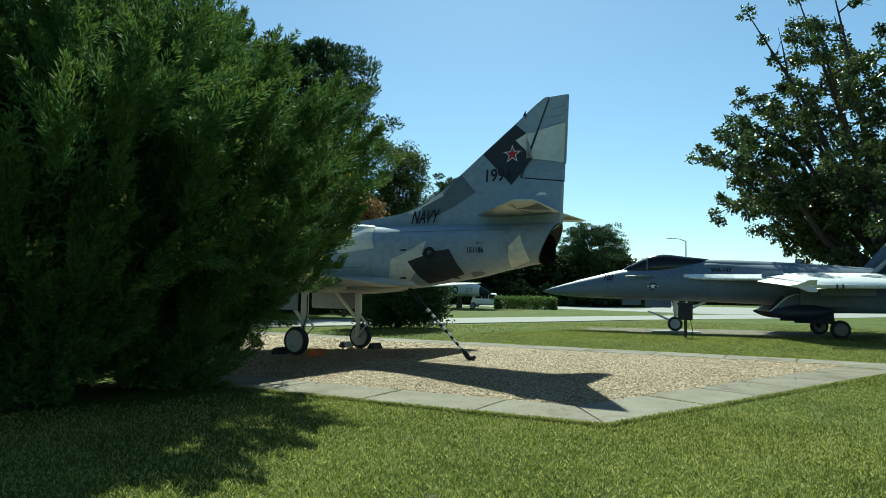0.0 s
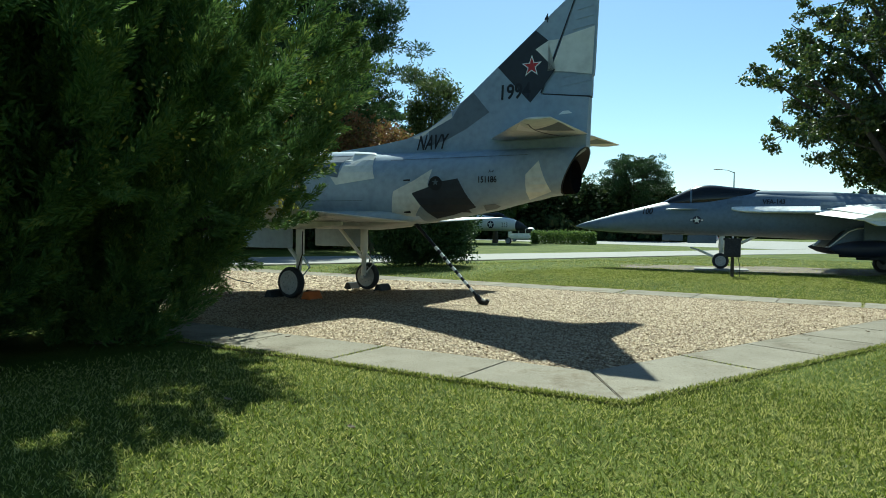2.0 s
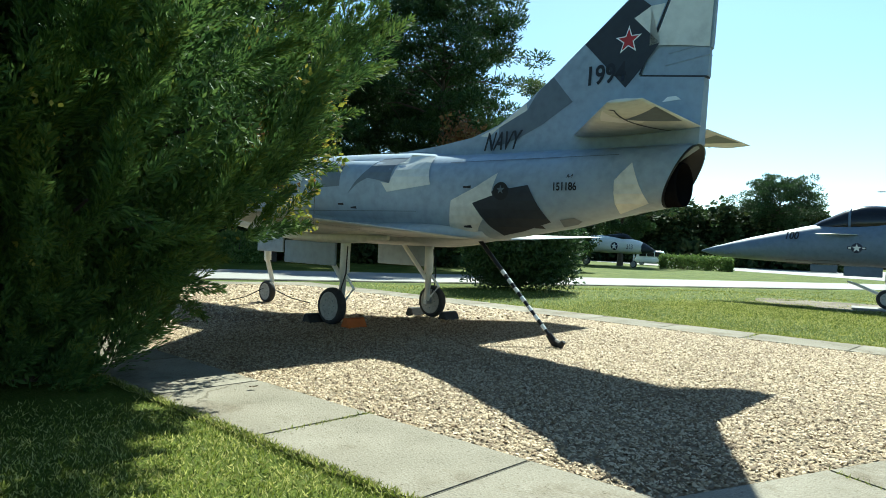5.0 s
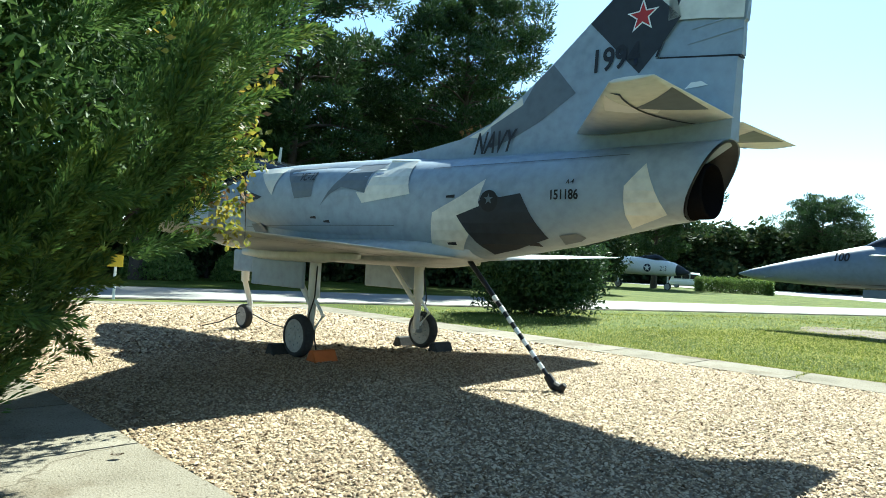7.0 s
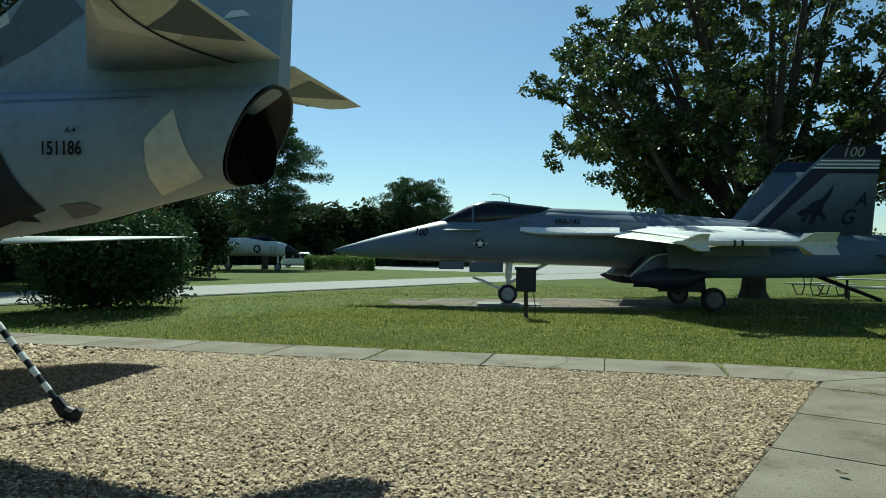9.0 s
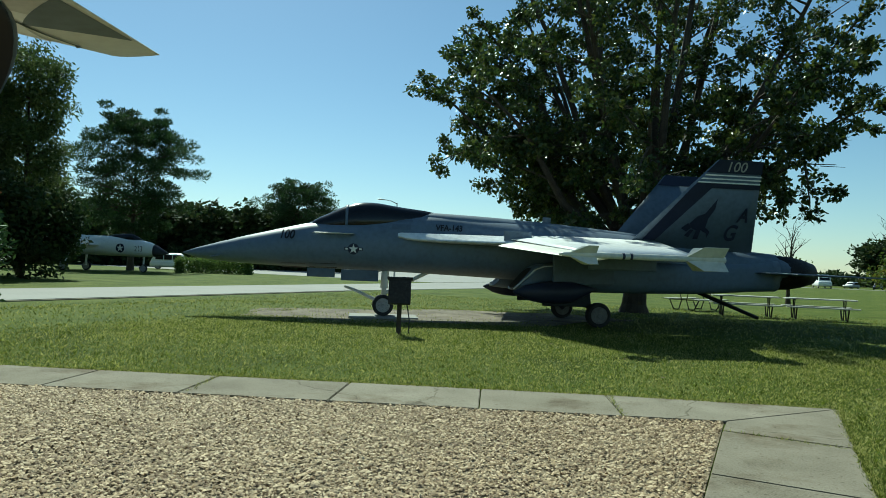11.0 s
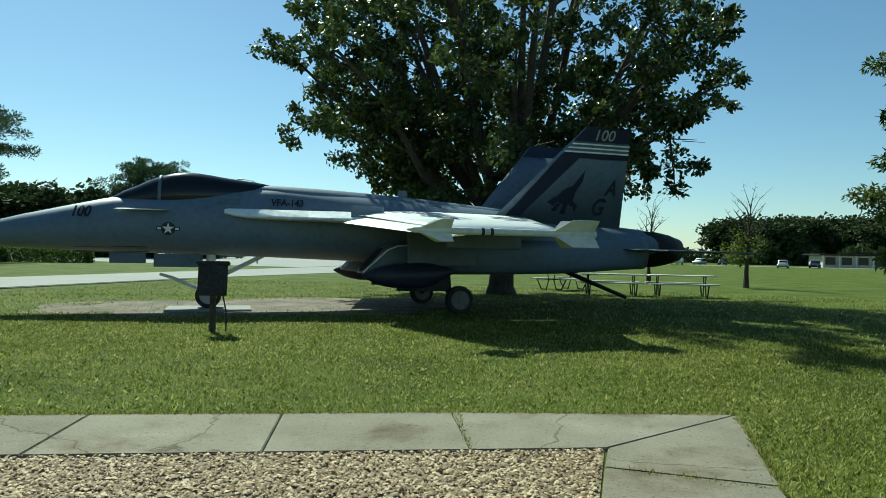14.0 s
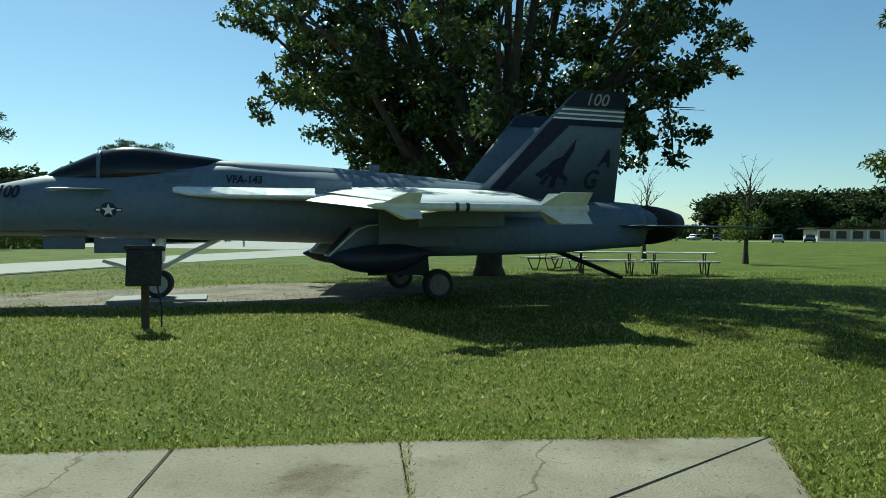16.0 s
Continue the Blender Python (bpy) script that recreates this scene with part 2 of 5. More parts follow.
def box(sx, sy, sz, x=0.0, y=0.0, z=0.0, bevel=0.0, bm=None, rot=None):
    """A box of that size about (x, y, z)."""
    bm2 = bmesh.new()
    bmesh.ops.create_cube(bm2, size=1.0)
    bmesh.ops.scale(bm2, vec=(sx, sy, sz), verts=bm2.verts)
    if bevel:
        bmesh.ops.bevel(bm2, geom=bm2.edges[:], offset=bevel, segments=2, affect="EDGES", profile=0.6)
    m = Matrix.Translation((x, y, z)) @ (rot or Matrix())
    bmesh.ops.transform(bm2, matrix=m, verts=bm2.verts)
    if bm is None:
        return bm2
    me = to_mesh("tmp", bm2)
    bm.from_mesh(me)
    bpy.data.meshes.remove(me)
    return bm


def tube(points, radii, n=10, bm=None, caps=True):
    """A round bar along points."""
    bm = bm or bmesh.new()
    rows = []
    pts = [Vector(p) for p in points]
    for k, p in enumerate(pts):
        d = (pts[min(k + 1, len(pts) - 1)] - pts[max(k - 1, 0)]).normalized()
        u = d.cross(Vector((0, 0, 1)) if abs(d.z) < 0.95 else Vector((1, 0, 0))).normalized()
        v = d.cross(u)
        r = radii[k] if isinstance(radii, (list, tuple)) else radii
        rows.append([bm.verts.new(p + (u * math.cos(2 * math.pi * j / n) + v * math.sin(2 * math.pi * j / n)) * r) for j in range(n)])
    for a, b in zip(rows, rows[1:]):
        for j in range(n):
            bm.faces.new((a[j], a[(j + 1) % n], b[(j + 1) % n], b[j]))
    if caps:
        bm.faces.new(rows[0][::-1]), bm.faces.new(rows[-1])
    return bm


def lathe(profile, axis="y", n=28, at=(0, 0, 0), caps=True):
    """A turned body: profile of (along, radius) about the axis through at."""
    bm = bmesh.new()
    rows = []
    for s, r in profile:
        row = []
        for k in range(n):
            a = 2 * math.pi * k / n
            c, d = math.cos(a) * r, math.sin(a) * r
            v = {"x": (s, c, d), "y": (c, s, d), "z": (c, d, s)}[axis]
            row.append(bm.verts.new(Vector(v) + Vector(at)))
        rows.append(row)
    for a, b in zip(rows, rows[1:]):
        for k in range(n):
            bm.faces.new((a[k], a[(k + 1) % n], b[(k + 1) % n], b[k]))
    if caps:
        bm.faces.new(rows[0]), bm.faces.new(rows[-1])
    bmesh.ops.recalc_face_normals(bm, faces=bm.faces)
    return bm


def on_blade(poly, root, tip, thick, tipthick, under=True, lift=0.004):
    """A flat shape on a wing's face, from places (along the chord, along the span) between 0 and 1."""
    r0, r1, t0, t1 = Vector(root[0]), Vector(root[1]), Vector(tip[0]), Vector(tip[1])
    up = (r1 - r0).cross(t0 - r0).normalized()
    up = up if (up.z < 0) == under else -up
    bm = bmesh.new()
    bm.faces.new([bm.verts.new((u, v, 0)) for u, v in poly])
    for axis in (0, 1):
        for k in range(1, 12):
            no = Vector((1, 0, 0)) if axis == 0 else Vector((0, 1, 0))
            bmesh.ops.bisect_plane(bm, geom=bm.verts[:] + bm.edges[:] + bm.faces[:], plane_co=no * k / 12, plane_no=no)
    for w in bm.verts:
        u, v, _ = w.co
        th = thick + (tipthick - thick) * v
        f = th * 1.9 * (math.sqrt(u) * (1 - u)) + 0.006
        w.co = r0.lerp(t0, v).lerp(r1.lerp(t1, v), u) + up * (f / 2 + lift)
    return bm


def blade(root, tip, thick=0.08, n=9, tipthick=None):
    """A wing or fin between a root chord and a tip chord, each ((x, y, z) of the nose, (x, y, z) of the tail)."""
    bm = bmesh.new()
    r0, r1, t0, t1 = Vector(root[0]), Vector(root[1]), Vector(tip[0]), Vector(tip[1])
    up = (r1 - r0).cross(t0 - r0).normalized()
    rows = []
    for (a, b), th in (((r0, r1), thick), ((t0, t1), tipthick or thick * 0.5)):
        top, bot = [], []
        for k in range(n):
            u = k / (n - 1)
            f = th * 1.9 * (math.sqrt(u) * (1 - u)) + 0.006
            p = a.lerp(b, u)
            top.append(bm.verts.new(p + up * f / 2)), bot.append(bm.verts.new(p - up * f / 2))
        rows.append(top + bot[::-1])
    m = 2 * n
    for k in range(m):
        bm.faces.new((rows[0][k], rows[0][(k + 1) % m], rows[1][(k + 1) % m], rows[1][k]))
    bm.faces.new(rows[0][::-1]), bm.faces.new(rows[1])
    bmesh.ops.recalc_face_normals(bm, faces=bm.faces)
    return bm


def slab(poly, z0, z1):
    """A flat polygon with thickness."""
    bm = bmesh.new()
    lo, hi = [bm.verts.new((x, y, z0)) for x, y in poly], [bm.verts.new((x, y, z1)) for x, y in poly]
    n = len(poly)
    bm.faces.new(lo[::-1]), bm.faces.new(hi)
    for k in range(n):
        bm.faces.new((lo[k], lo[(k + 1) % n], hi[(k + 1) % n], hi[k]))
    bmesh.ops.recalc_face_normals(bm, faces=bm.faces)
    return bm


def flat_text(body, size, bold=0.0):
    """Letters as a mesh in the plane, x along the line and y up."""
    cu = bpy.data.curves.new("text", "FONT")
    cu.body, cu.size, cu.offset = body, size, bold
    ob = new("text", cu)
    me = bpy.data.meshes.new_from_object(ob.evaluated_get(bpy.context.evaluated_depsgraph_get()))
    bpy.data.objects.remove(ob)
    return me


def width_at(sections, x, z, p=2.3):
    """Half the width of a skin of such sections, or of the widest of several skins, at x and height z."""
    if isinstance(sections[0], list):
        return max(width_at(s, x, z, p) for s in sections if s[0][0] <= x <= s[-1][0])
    a = np.array(sections, float)
    v = [np.interp(x, a[:, 0], a[:, k]) for k in range(1, 6)]
    h = v[3] if z > v[1] else v[4]
    u = min(1.0, abs(z - v[1]) / max(h, 1e-3))
    return v[0] + v[2] * max(0.0, 1 - u ** p) ** (1 / p)


def wrap(bm, sections, side, lift=0.006, cut=0.12, p=2.3):
    """Lays a flat shape drawn in x and z on the side of a skin."""
    if cut:
        for axis in (0, 2):
            vals = [v.co[axis] for v in bm.verts]
            lo, hi = min(vals), max(vals)
            k = lo + cut
            while k < hi:
                no = Vector((1, 0, 0)) if axis == 0 else Vector((0, 0, 1))
                bmesh.ops.bisect_plane(bm, geom=bm.verts[:] + bm.edges[:] + bm.faces[:], plane_co=no * k, plane_no=no)
                k += cut
    first = sections[0] if isinstance(sections[0], list) else sections
    a = np.array(first, float)
    leaning = first is A4_FINE
    for v in bm.verts:
        x, z = v.co.x, v.co.z
        xs = x - 0.5 * (z - 2.39) * max(0.0, x - 3.6) / 1.41 if leaning else x
        v.co.y = side * (width_at(sections, xs, z, p) + lift)
        zc, up, down = (float(np.interp(xs, a[:, 0], a[:, k])) for k in (2, 4, 5))
        u = (z - zc) / (up if z > zc else down)
        v.co.z += math.copysign(lift * min(1.0, abs(u)) ** 3, u)
    return bm


def patch(poly):
    bm = bmesh.new()
    bm.faces.new([bm.verts.new((x, 0, z)) for x, z in poly])
    return bm


def letters(body, size, x, z, flip=1, slant=0.0, squeeze=0.75, bold=0.0):
    """Letters drawn in x and z from (x, z) on."""
    me = flat_text(body, size, bold)
    bm = bmesh.new()
    bm.from_mesh(me)
    bpy.data.meshes.remove(me)
    for v in bm.verts:
        a, b, _ = v.co
        v.co = Vector((x + flip * (a * squeeze + slant * b), 0, z + b))
    return bm


def star(r, x, z, inner=0.4, turn=0.0):
    return patch([(x + (r if k % 2 == 0 else r * inner) * math.sin(math.pi * k / 5 + turn), z + (r if k % 2 == 0 else r * inner) * math.cos(math.pi * k / 5 + turn)) for k in range(10)])


def disc(r, x, z, n=24):
    return patch([(x + r * math.sin(2 * math.pi * k / n), z + r * math.cos(2 * math.pi * k / n)) for k in range(n)])


def leaf_mesh(name, c, u, v, length, width):
    """Many leaves in one mesh: places, directions, side directions, lengths and widths, as arrays."""
    n = len(c)
    L, W = np.asarray(length).reshape(-1, 1), np.asarray(width).reshape(-1, 1)
    verts = np.empty((n, 4, 3))
    verts[:, 0], verts[:, 2] = c, c + u * L
    verts[:, 1], verts[:, 3] = c + u * L * 0.45 + v * W / 2, c + u * L * 0.45 - v * W / 2
    me = bpy.data.meshes.new(name)
    me.vertices.add(4 * n), me.loops.add(4 * n), me.polygons.add(n)
    me.vertices.foreach_set("co", verts.reshape(-1))
    me.loops.foreach_set("vertex_index", np.arange(4 * n))
    me.polygons.foreach_set("loop_start", np.arange(0, 4 * n, 4))
    me.update(calc_edges=True)
    me.validate()
    return me


def unit(a):
    return a / np.maximum(np.linalg.norm(a, axis=1, keepdims=True), 1e-6)


# ---- ground ----
TILT = radians(21.0)
AX, AY = math.cos(TILT), math.sin(TILT)
BED_LEN, BED_END = 9.2, 18.6


def bed(s, v):
    """A place in the gravel bed: s metres along its long side from the near end, v metres across from the walk's side."""
    return (-s * AX, v - s * AY)


def rise(x, y):
    """How far the lawn rises above the walk, under the twin-finned jet."""
    v = y - x * AY / AX
    k = np.clip((v - 10.9) / 2.6, 0, 1), np.clip((28 - v) / 4, 0, 1), np.clip((x + 18) / 3, 0, 1), np.clip((7 - x) / 4, 0, 1)
    out = 0.12
    for u in k:
        out = out * u * u * (3 - 2 * u)
    return out


def grid_ground():
    bm = bmesh.new()
    R = [0] + [1.0 * k for k in range(1, 27)] + [32, 46, 64, 90, 130, 200, 400, 900, 2500]
    n = 96
    rows = []
    for r in R[1:]:
        rows.append([bm.verts.new((-5 + r * math.cos(2 * math.pi * k / n), 8 + r * math.sin(2 * math.pi * k / n), -0.03)) for k in range(n)])
    mid = bm.verts.new((-5, 8, -0.03))
    for v in bm.verts:
        v.co.z += float(rise(v.co.x, v.co.y))
    for k in range(n):
        bm.faces.new((mid, rows[0][k], rows[0][(k + 1) % n]))
    for a, b in zip(rows, rows[1:]):
        for k in range(n):
            bm.faces.new((a[k], b[k], b[(k + 1) % n], a[(k + 1) % n]))
    return bm


ground = new("ground", to_mesh("ground", grid_ground()))
ground.data.materials.append(M_GRASS)
tagged(ground, "mown green lawn with pale dry patches", "lawn", kind="structure")


def plate(name, poly, z0, z1, material, label, category):
    ob = new(name, to_mesh(name, slab(poly, z0, z1)))
    ob.data.materials.append(material)
    return tagged(ob, label, category, kind="structure")


plate("road", [(-26.5, -90), (-20.2, -90), (-20.2, 32), (-17, 60), (-12, 140), (-26, 140), (-26.5, 60)], -0.06, -0.012, M_ROAD, "pale sunlit concrete road across the lawn", "road")
plate("car_park", [(-100, 66), (-27, 58), (-27, 130), (-110, 140)], -0.06, -0.015, M_ROAD, "pale concrete car park beyond the hedge", "car park")
kerb = plate("kerb", [(-19.75, -60), (-19.6, -60), (-19.6, 32), (-19.75, 32)], -0.05, 0.0, M_CONC, "thin pale kerb beside the road", "kerb")
gravel = plate("gravel_bed", [bed(0.02, 0.0), bed(BED_END - 0.02, 0), bed(BED_END - 0.02, BED_LEN), bed(0.02, BED_LEN)], -0.08, -0.022, M_BED, "bed of tan and cream pebbles under the jet", "gravel")
DIRT = (-7.8, 18.7)
dirt = plate("dirt_patch", [(DIRT[0] + 4.4 * math.cos(a) * (1 + 0.12 * math.sin(5 * a)), DIRT[1] + 3.2 * math.sin(a) * (1 + 0.1 * math.cos(7 * a)) + 2.6 * math.cos(a)) for a in [2 * math.pi * k / 40 for k in range(40)]], 0.04, 0.098, M_DIRT, "worn patch of bare sandy earth", "earth")

pave = new("pavement")
tagged(pave, "weathered pale concrete walk framing the gravel", "pavement", kind="structure")
SW = 1.08


def strip(points):
    """Concrete slabs between pairs of corners (inner, outer)."""
    for (a, b), (c, d) in zip(points, points[1:]):
        poly = [Vector((*p, 0)) for p in (a, b, d, c)]
        mid = sum(poly, Vector()) / 4
        poly = [p + (mid - p).normalized() * 0.008 for p in poly]
        bm = slab([(p.x, p.y) for p in poly], -0.1, 0.0)
        top = [e for e in bm.edges if all(v.co.z > -0.01 for v in e.verts)]
        bmesh.ops.bevel(bm, geom=top, offset=0.008, segments=2, affect="EDGES")
        part("paving_slab", bm, M_CONC, pave)


def off(p, dx, dy):
    return (p[0] + dx, p[1] + dy)


P0o, P1o = (0.98, -0.74), (1.12, 10.70)
W = (AY * SW, -AX * SW)
A_S = [0.9, 2.48, 4.06, 5.64, 7.22, 8.8, 10.38, 11.96, 13.54, 15.12, 16.7]
strip([((0, 0), P0o)] + [(bed(s, 0), off(bed(s, 0), *W)) for s in A_S] + [(bed(BED_END, 0), off(bed(BED_END + 1.1, 0), *W))])
C_S = [1.02, 2.5, 4.1, 5.75, 7.3, 8.9, 10.5, 12.1, 13.7, 15.3, 16.9]
V = (-AY * 1.17, AX * 1.17)
strip([((0, BED_LEN), P1o)] + [(bed(s, BED_LEN), off(bed(s, BED_LEN), *V)) for s in C_S] + [(bed(BED_END, BED_LEN), off(bed(BED_END + 1.1, BED_LEN), *V))])
B_Y = [1.5, 2.9, 4.3, 5.7, 7.14, 8.72]
strip([((0, 0), P0o)] + [((-0.01, y), (1.0 + 0.008 * y, y - 0.05)) for y in B_Y] + [((0, BED_LEN), P1o)])
strip([(bed(BED_END, 0), off(bed(BED_END + 1.1, 0), *W))] + [(bed(BED_END, v), bed(BED_END + 1.1, v)) for v in (1.5, 3.1, 4.7, 6.3, 7.9)] + [(bed(BED_END, BED_LEN), off(bed(BED_END + 1.1, BED_LEN), *V))])


# ---- the camouflaged jet ----
A4 = thing("camouflaged_jet", pose(-8.19, 1.86, 0, 0, 0, 22), "small camouflaged attack jet in greys, hook lowered, on gravel", "fighter jet")
A4_SEC = [(-6.35, 0, 2.12, 0.03, 0.03, 0.03), (-6.1, 0, 2.12, 0.2, 0.2, 0.2), (-5.5, 0, 2.12, 0.38, 0.42, 0.4), (-4.7, 0, 2.12, 0.5, 0.62, 0.56), (-3.6, 0, 2.15, 0.6, 0.78, 0.66),
          (-2.4, 0, 2.2, 0.72, 0.8, 0.74), (-1.2, 0, 2.2, 0.78, 0.78, 0.75), (0.0, 0, 2.2, 0.78, 0.74, 0.75), (1.2, 0, 2.2, 0.72, 0.66, 0.74), (2.2, 0, 2.22, 0.66, 0.62, 0.7), (3.4, 0, 2.28, 0.57, 0.54, 0.58), (4.4, 0, 2.35, 0.48, 0.46, 0.46), (5.01, 0, 2.39, 0.42, 0.41, 0.40)]
A4_FINE = fine(A4_SEC)


def slanted(bm, x0, x1, lean, zc):
    """Leans the end of a skin beyond x0 so that its rim slopes."""
    for v in bm.verts:
        if v.co.x > x0:  # only the last stretch
            v.co.x += lean * (v.co.z - zc) * (v.co.x - x0) / (x1 - x0)
    return bm


TAIL_X, TAIL_LEAN = 5.01, 0.5
part("fuselage", slanted(loft(A4_FINE, caps=(True, False)), 3.6, TAIL_X, TAIL_LEAN, 2.39), M_GREYBLUE, A4, "pale blue-grey painted fuselage", True)
part("tail_shroud", slanted(lathe([(5.01, 0.405), (5.02, 0.385), (4.7, 0.37), (3.2, 0.34), (3.19, 0.01)], "x", 28, (0, 0, 2.392), False), 3.6, TAIL_X, TAIL_LEAN, 2.39), M_BLACK, A4, "black lining under the tail overhang", True)
part("tailpipe", lathe([(4.1, 0.3), (5.0, 0.285), (5.03, 0.275), (5.02, 0.26), (4.2, 0.25), (3.3, 0.22), (3.29, 0.01)], "x", 28, (0, 0, 2.29), False), M_HOLE, A4, "sooty open exhaust, coloured black for its dark inside", True)
for s in (-1, 1):
    duct = [(-2.75, s * 0.62, 2.42, 0.26, 0.44, 0.42), (-2.3, s * 0.62, 2.4, 0.33, 0.47, 0.5), (-1.2, s * 0.56, 2.36, 0.36, 0.46, 0.58), (0.4, s * 0.46, 2.3, 0.37, 0.44, 0.6), (1.6, s * 0.36, 2.25, 0.33, 0.36, 0.55)]
    part("intake", loft(fine(duct)), M_GREYBLUE, A4, "rounded engine intake", True)
    # The intake is solid; this dark disc paints the shade inside it.
    mouth = loft([(-2.765, s * 0.62, 2.42, 0.22, 0.38, 0.36), (-2.74, s * 0.62, 2.42, 0.2, 0.36, 0.34)])
    part("intake_mouth_dark", mouth, M_DARKMETAL, A4)
    part("wing", blade(((-2.75, s * 0.3, 1.5), (1.95, s * 0.3, 1.5)), ((0.72, s * 4.15, 1.67), (1.68, s * 4.15, 1.69)), 0.2, 11, 0.05), M_WINGA, A4, "broad swept wing, pale above", True)
    part("tailplane", blade(((3.45, s * 0.12, 3.02), (5.25, s * 0.12, 3.0)), ((4.84, s * 1.79, 3.03), (5.25, s * 1.79, 3.03)), 0.14, 11, 0.05), M_CREAM, A4, "swept tailplane with stained underside", True)
    tp = (((3.45, s * 0.12, 3.02), (5.25, s * 0.12, 3.0)), ((4.84, s * 1.79, 3.03), (5.25, s * 1.79, 3.03)), 0.14, 0.05)
    part("tailplane_patch", on_blade([(0.45, 0.54), (0.96, 0.27), (0.97, 0.78)], *tp), M_MID, A4)
    part("tailplane_patch", on_blade([(0.03, 0.84), (0.45, 0.54), (0.66, 0.43), (0.62, 0.37), (0.14, 0.56)], *tp, True, 0.003), M_WHITE, A4)
    part("tailplane_hinge", on_blade([(0.1, 0.87), (0.28, 0.84), (0.8, 0.02), (0.775, 0.02), (0.27, 0.815)], *tp, True, 0.008), M_BLACK, A4)
WING = lambda s: (((-2.75, s * 0.3, 1.5), (1.95, s * 0.3, 1.5)), ((0.72, s * 4.15, 1.67), (1.68, s * 4.15, 1.69)), 0.2, 0.05)
for s in (-1, 1):
    part("flap_line", on_blade([(0.78, 0.1), (0.79, 0.1), (0.79, 0.98), (0.78, 0.98)], *WING(s)), M_MID, A4)
    part("flap_line", on_blade([(0.78, 0.52), (0.99, 0.52), (0.99, 0.527), (0.78, 0.527)], *WING(s)), M_MID, A4)
    part("wing_stain", on_blade([(0.3, 0.16), (0.62, 0.2), (0.74, 0.42), (0.5, 0.36)], *WING(s), True, 0.002), M_CREAM, A4)
part("belly_panel", loft(fine([(-3.2, 0, 1.52, 0.3, 0.2, 0.1), (-2.0, 0, 1.5, 0.8, 0.25, 0.12), (0.8, 0, 1.5, 0.85, 0.25, 0.14), (2.1, 0, 1.58, 0.4, 0.2, 0.08)]), p=3), M_WINGA, A4, "grey wing box under the fuselage", True)


def side_fin(poly, th, taper_z=None):
    """An upright fin from its outline in x and z."""
    bm = bmesh.new()
    zs = [z for _, z in poly]
    lo, hi = min(zs), max(zs)
    rows = []
    for s in (-1, 1):
        rows.append([bm.verts.new((x, s * th * (1 - 0.65 * (z - lo) / (hi - lo)), z)) for x, z in poly])
    n = len(poly)
    bm.faces.new(rows[0]), bm.faces.new(rows[1][::-1])
    for k in range(n):
        bm.faces.new((rows[0][k], rows[0][(k + 1) % n], rows[1][(k + 1) % n], rows[1][k]))
    bmesh.ops.recalc_face_normals(bm, faces=bm.faces)
    return bm


FIN = [(-0.1, 2.9), (0.0, 2.965), (0.9, 3.03), (1.6, 3.12), (2.1, 3.28), (2.6, 3.58), (3.03, 3.9), (3.49, 4.27), (4.3, 4.92), (4.6, 5.17), (4.76, 5.29), (4.88, 5.37), (4.975, 5.375), (4.375, 3.74), (5.25, 3.62), (5.22, 2.8), (4.9, 2.6), (2.0, 2.7)]
part("tail_fin", side_fin(FIN, 0.11), M_GREYBLUE, A4, "tall pale tail fin with dorsal fairing")
part("rudder", side_fin([(4.395, 3.765), (4.99, 5.375), (5.2, 5.385), (5.37, 5.385), (5.315, 4.1), (5.305, 4.0), (5.285, 3.98), (5.28, 3.645)], 0.05), M_GREYBLUE, A4, "ribbed pale rudder")
for z in (3.9, 4.05, 4.2, 4.36, 4.52, 4.68, 4.84, 5.0, 5.16):
    for s in (-1, 1):
        x0 = 4.72 + (z - 3.9) * 0.22
        part("rudder_rib", box(5.29 - x0, 0.02, 0.014, (x0 + 5.29) / 2, s * (0.05 - 0.016 * (z - 3.7)), z - 0.02, 0, rot=Matrix.Rotation(-0.12, 4, "Y")), M_GREYBLUE, A4)
part("fin_gap", box(0.86, 0.13, 0.02, 4.84, 0, 3.69, 0, rot=Matrix.Rotation(0.13, 4, "Y")), M_BLACK, A4)
for s in (-1, 1):
    # The slot's brightness is put into a white patch; it is no lamp.
    slot = patch([(4.72, 3.36), (4.79, 3.42), (4.9, 3.42), (4.97, 3.37)])
    for v in slot.verts:
        v.co.y = s * 0.1
    part("fin_slot", slot, M_WHITE, A4, "white patch for a bright slot in the fin")
canopy = loft(fine([(-5.0, 0, 2.68, 0.1, 0.05, 0.1), (-4.5, 0, 2.7, 0.34, 0.42, 0.1), (-3.8, 0, 2.75, 0.38, 0.52, 0.1), (-3.1, 0, 2.8, 0.36, 0.36, 0.1), (-2.2, 0, 2.8, 0.28, 0.2, 0.1), (-1.2, 0, 2.85, 0.15, 0.08, 0.1)]))
part("canopy", canopy, M_GLASS, A4, "dark tinted cockpit canopy", True)
part("spine_fairing", loft(fine([(-3.5, 0, 2.5, 0.5, 0.5, 0.3), (-2.4, 0, 2.5, 0.64, 0.5, 0.3), (-0.75, 0, 2.5, 0.66, 0.475, 0.3), (0.4, 0, 2.5, 0.62, 0.435, 0.3), (0.95, 0, 2.5, 0.55, 0.4, 0.3), (1.2, 0, 2.5, 0.46, 0.34, 0.3), (1.33, 0, 2.5, 0.34, 0.26, 0.25), (1.38, 0, 2.5, 0.2, 0.15, 0.2)])), M_GREYBLUE, A4, "rounded spine behind the cockpit", True)
part("antenna", tube([(-3.04, 0, 3.05), (-2.98, 0, 3.4)], [0.035, 0.02], 8), M_CREAM, A4)
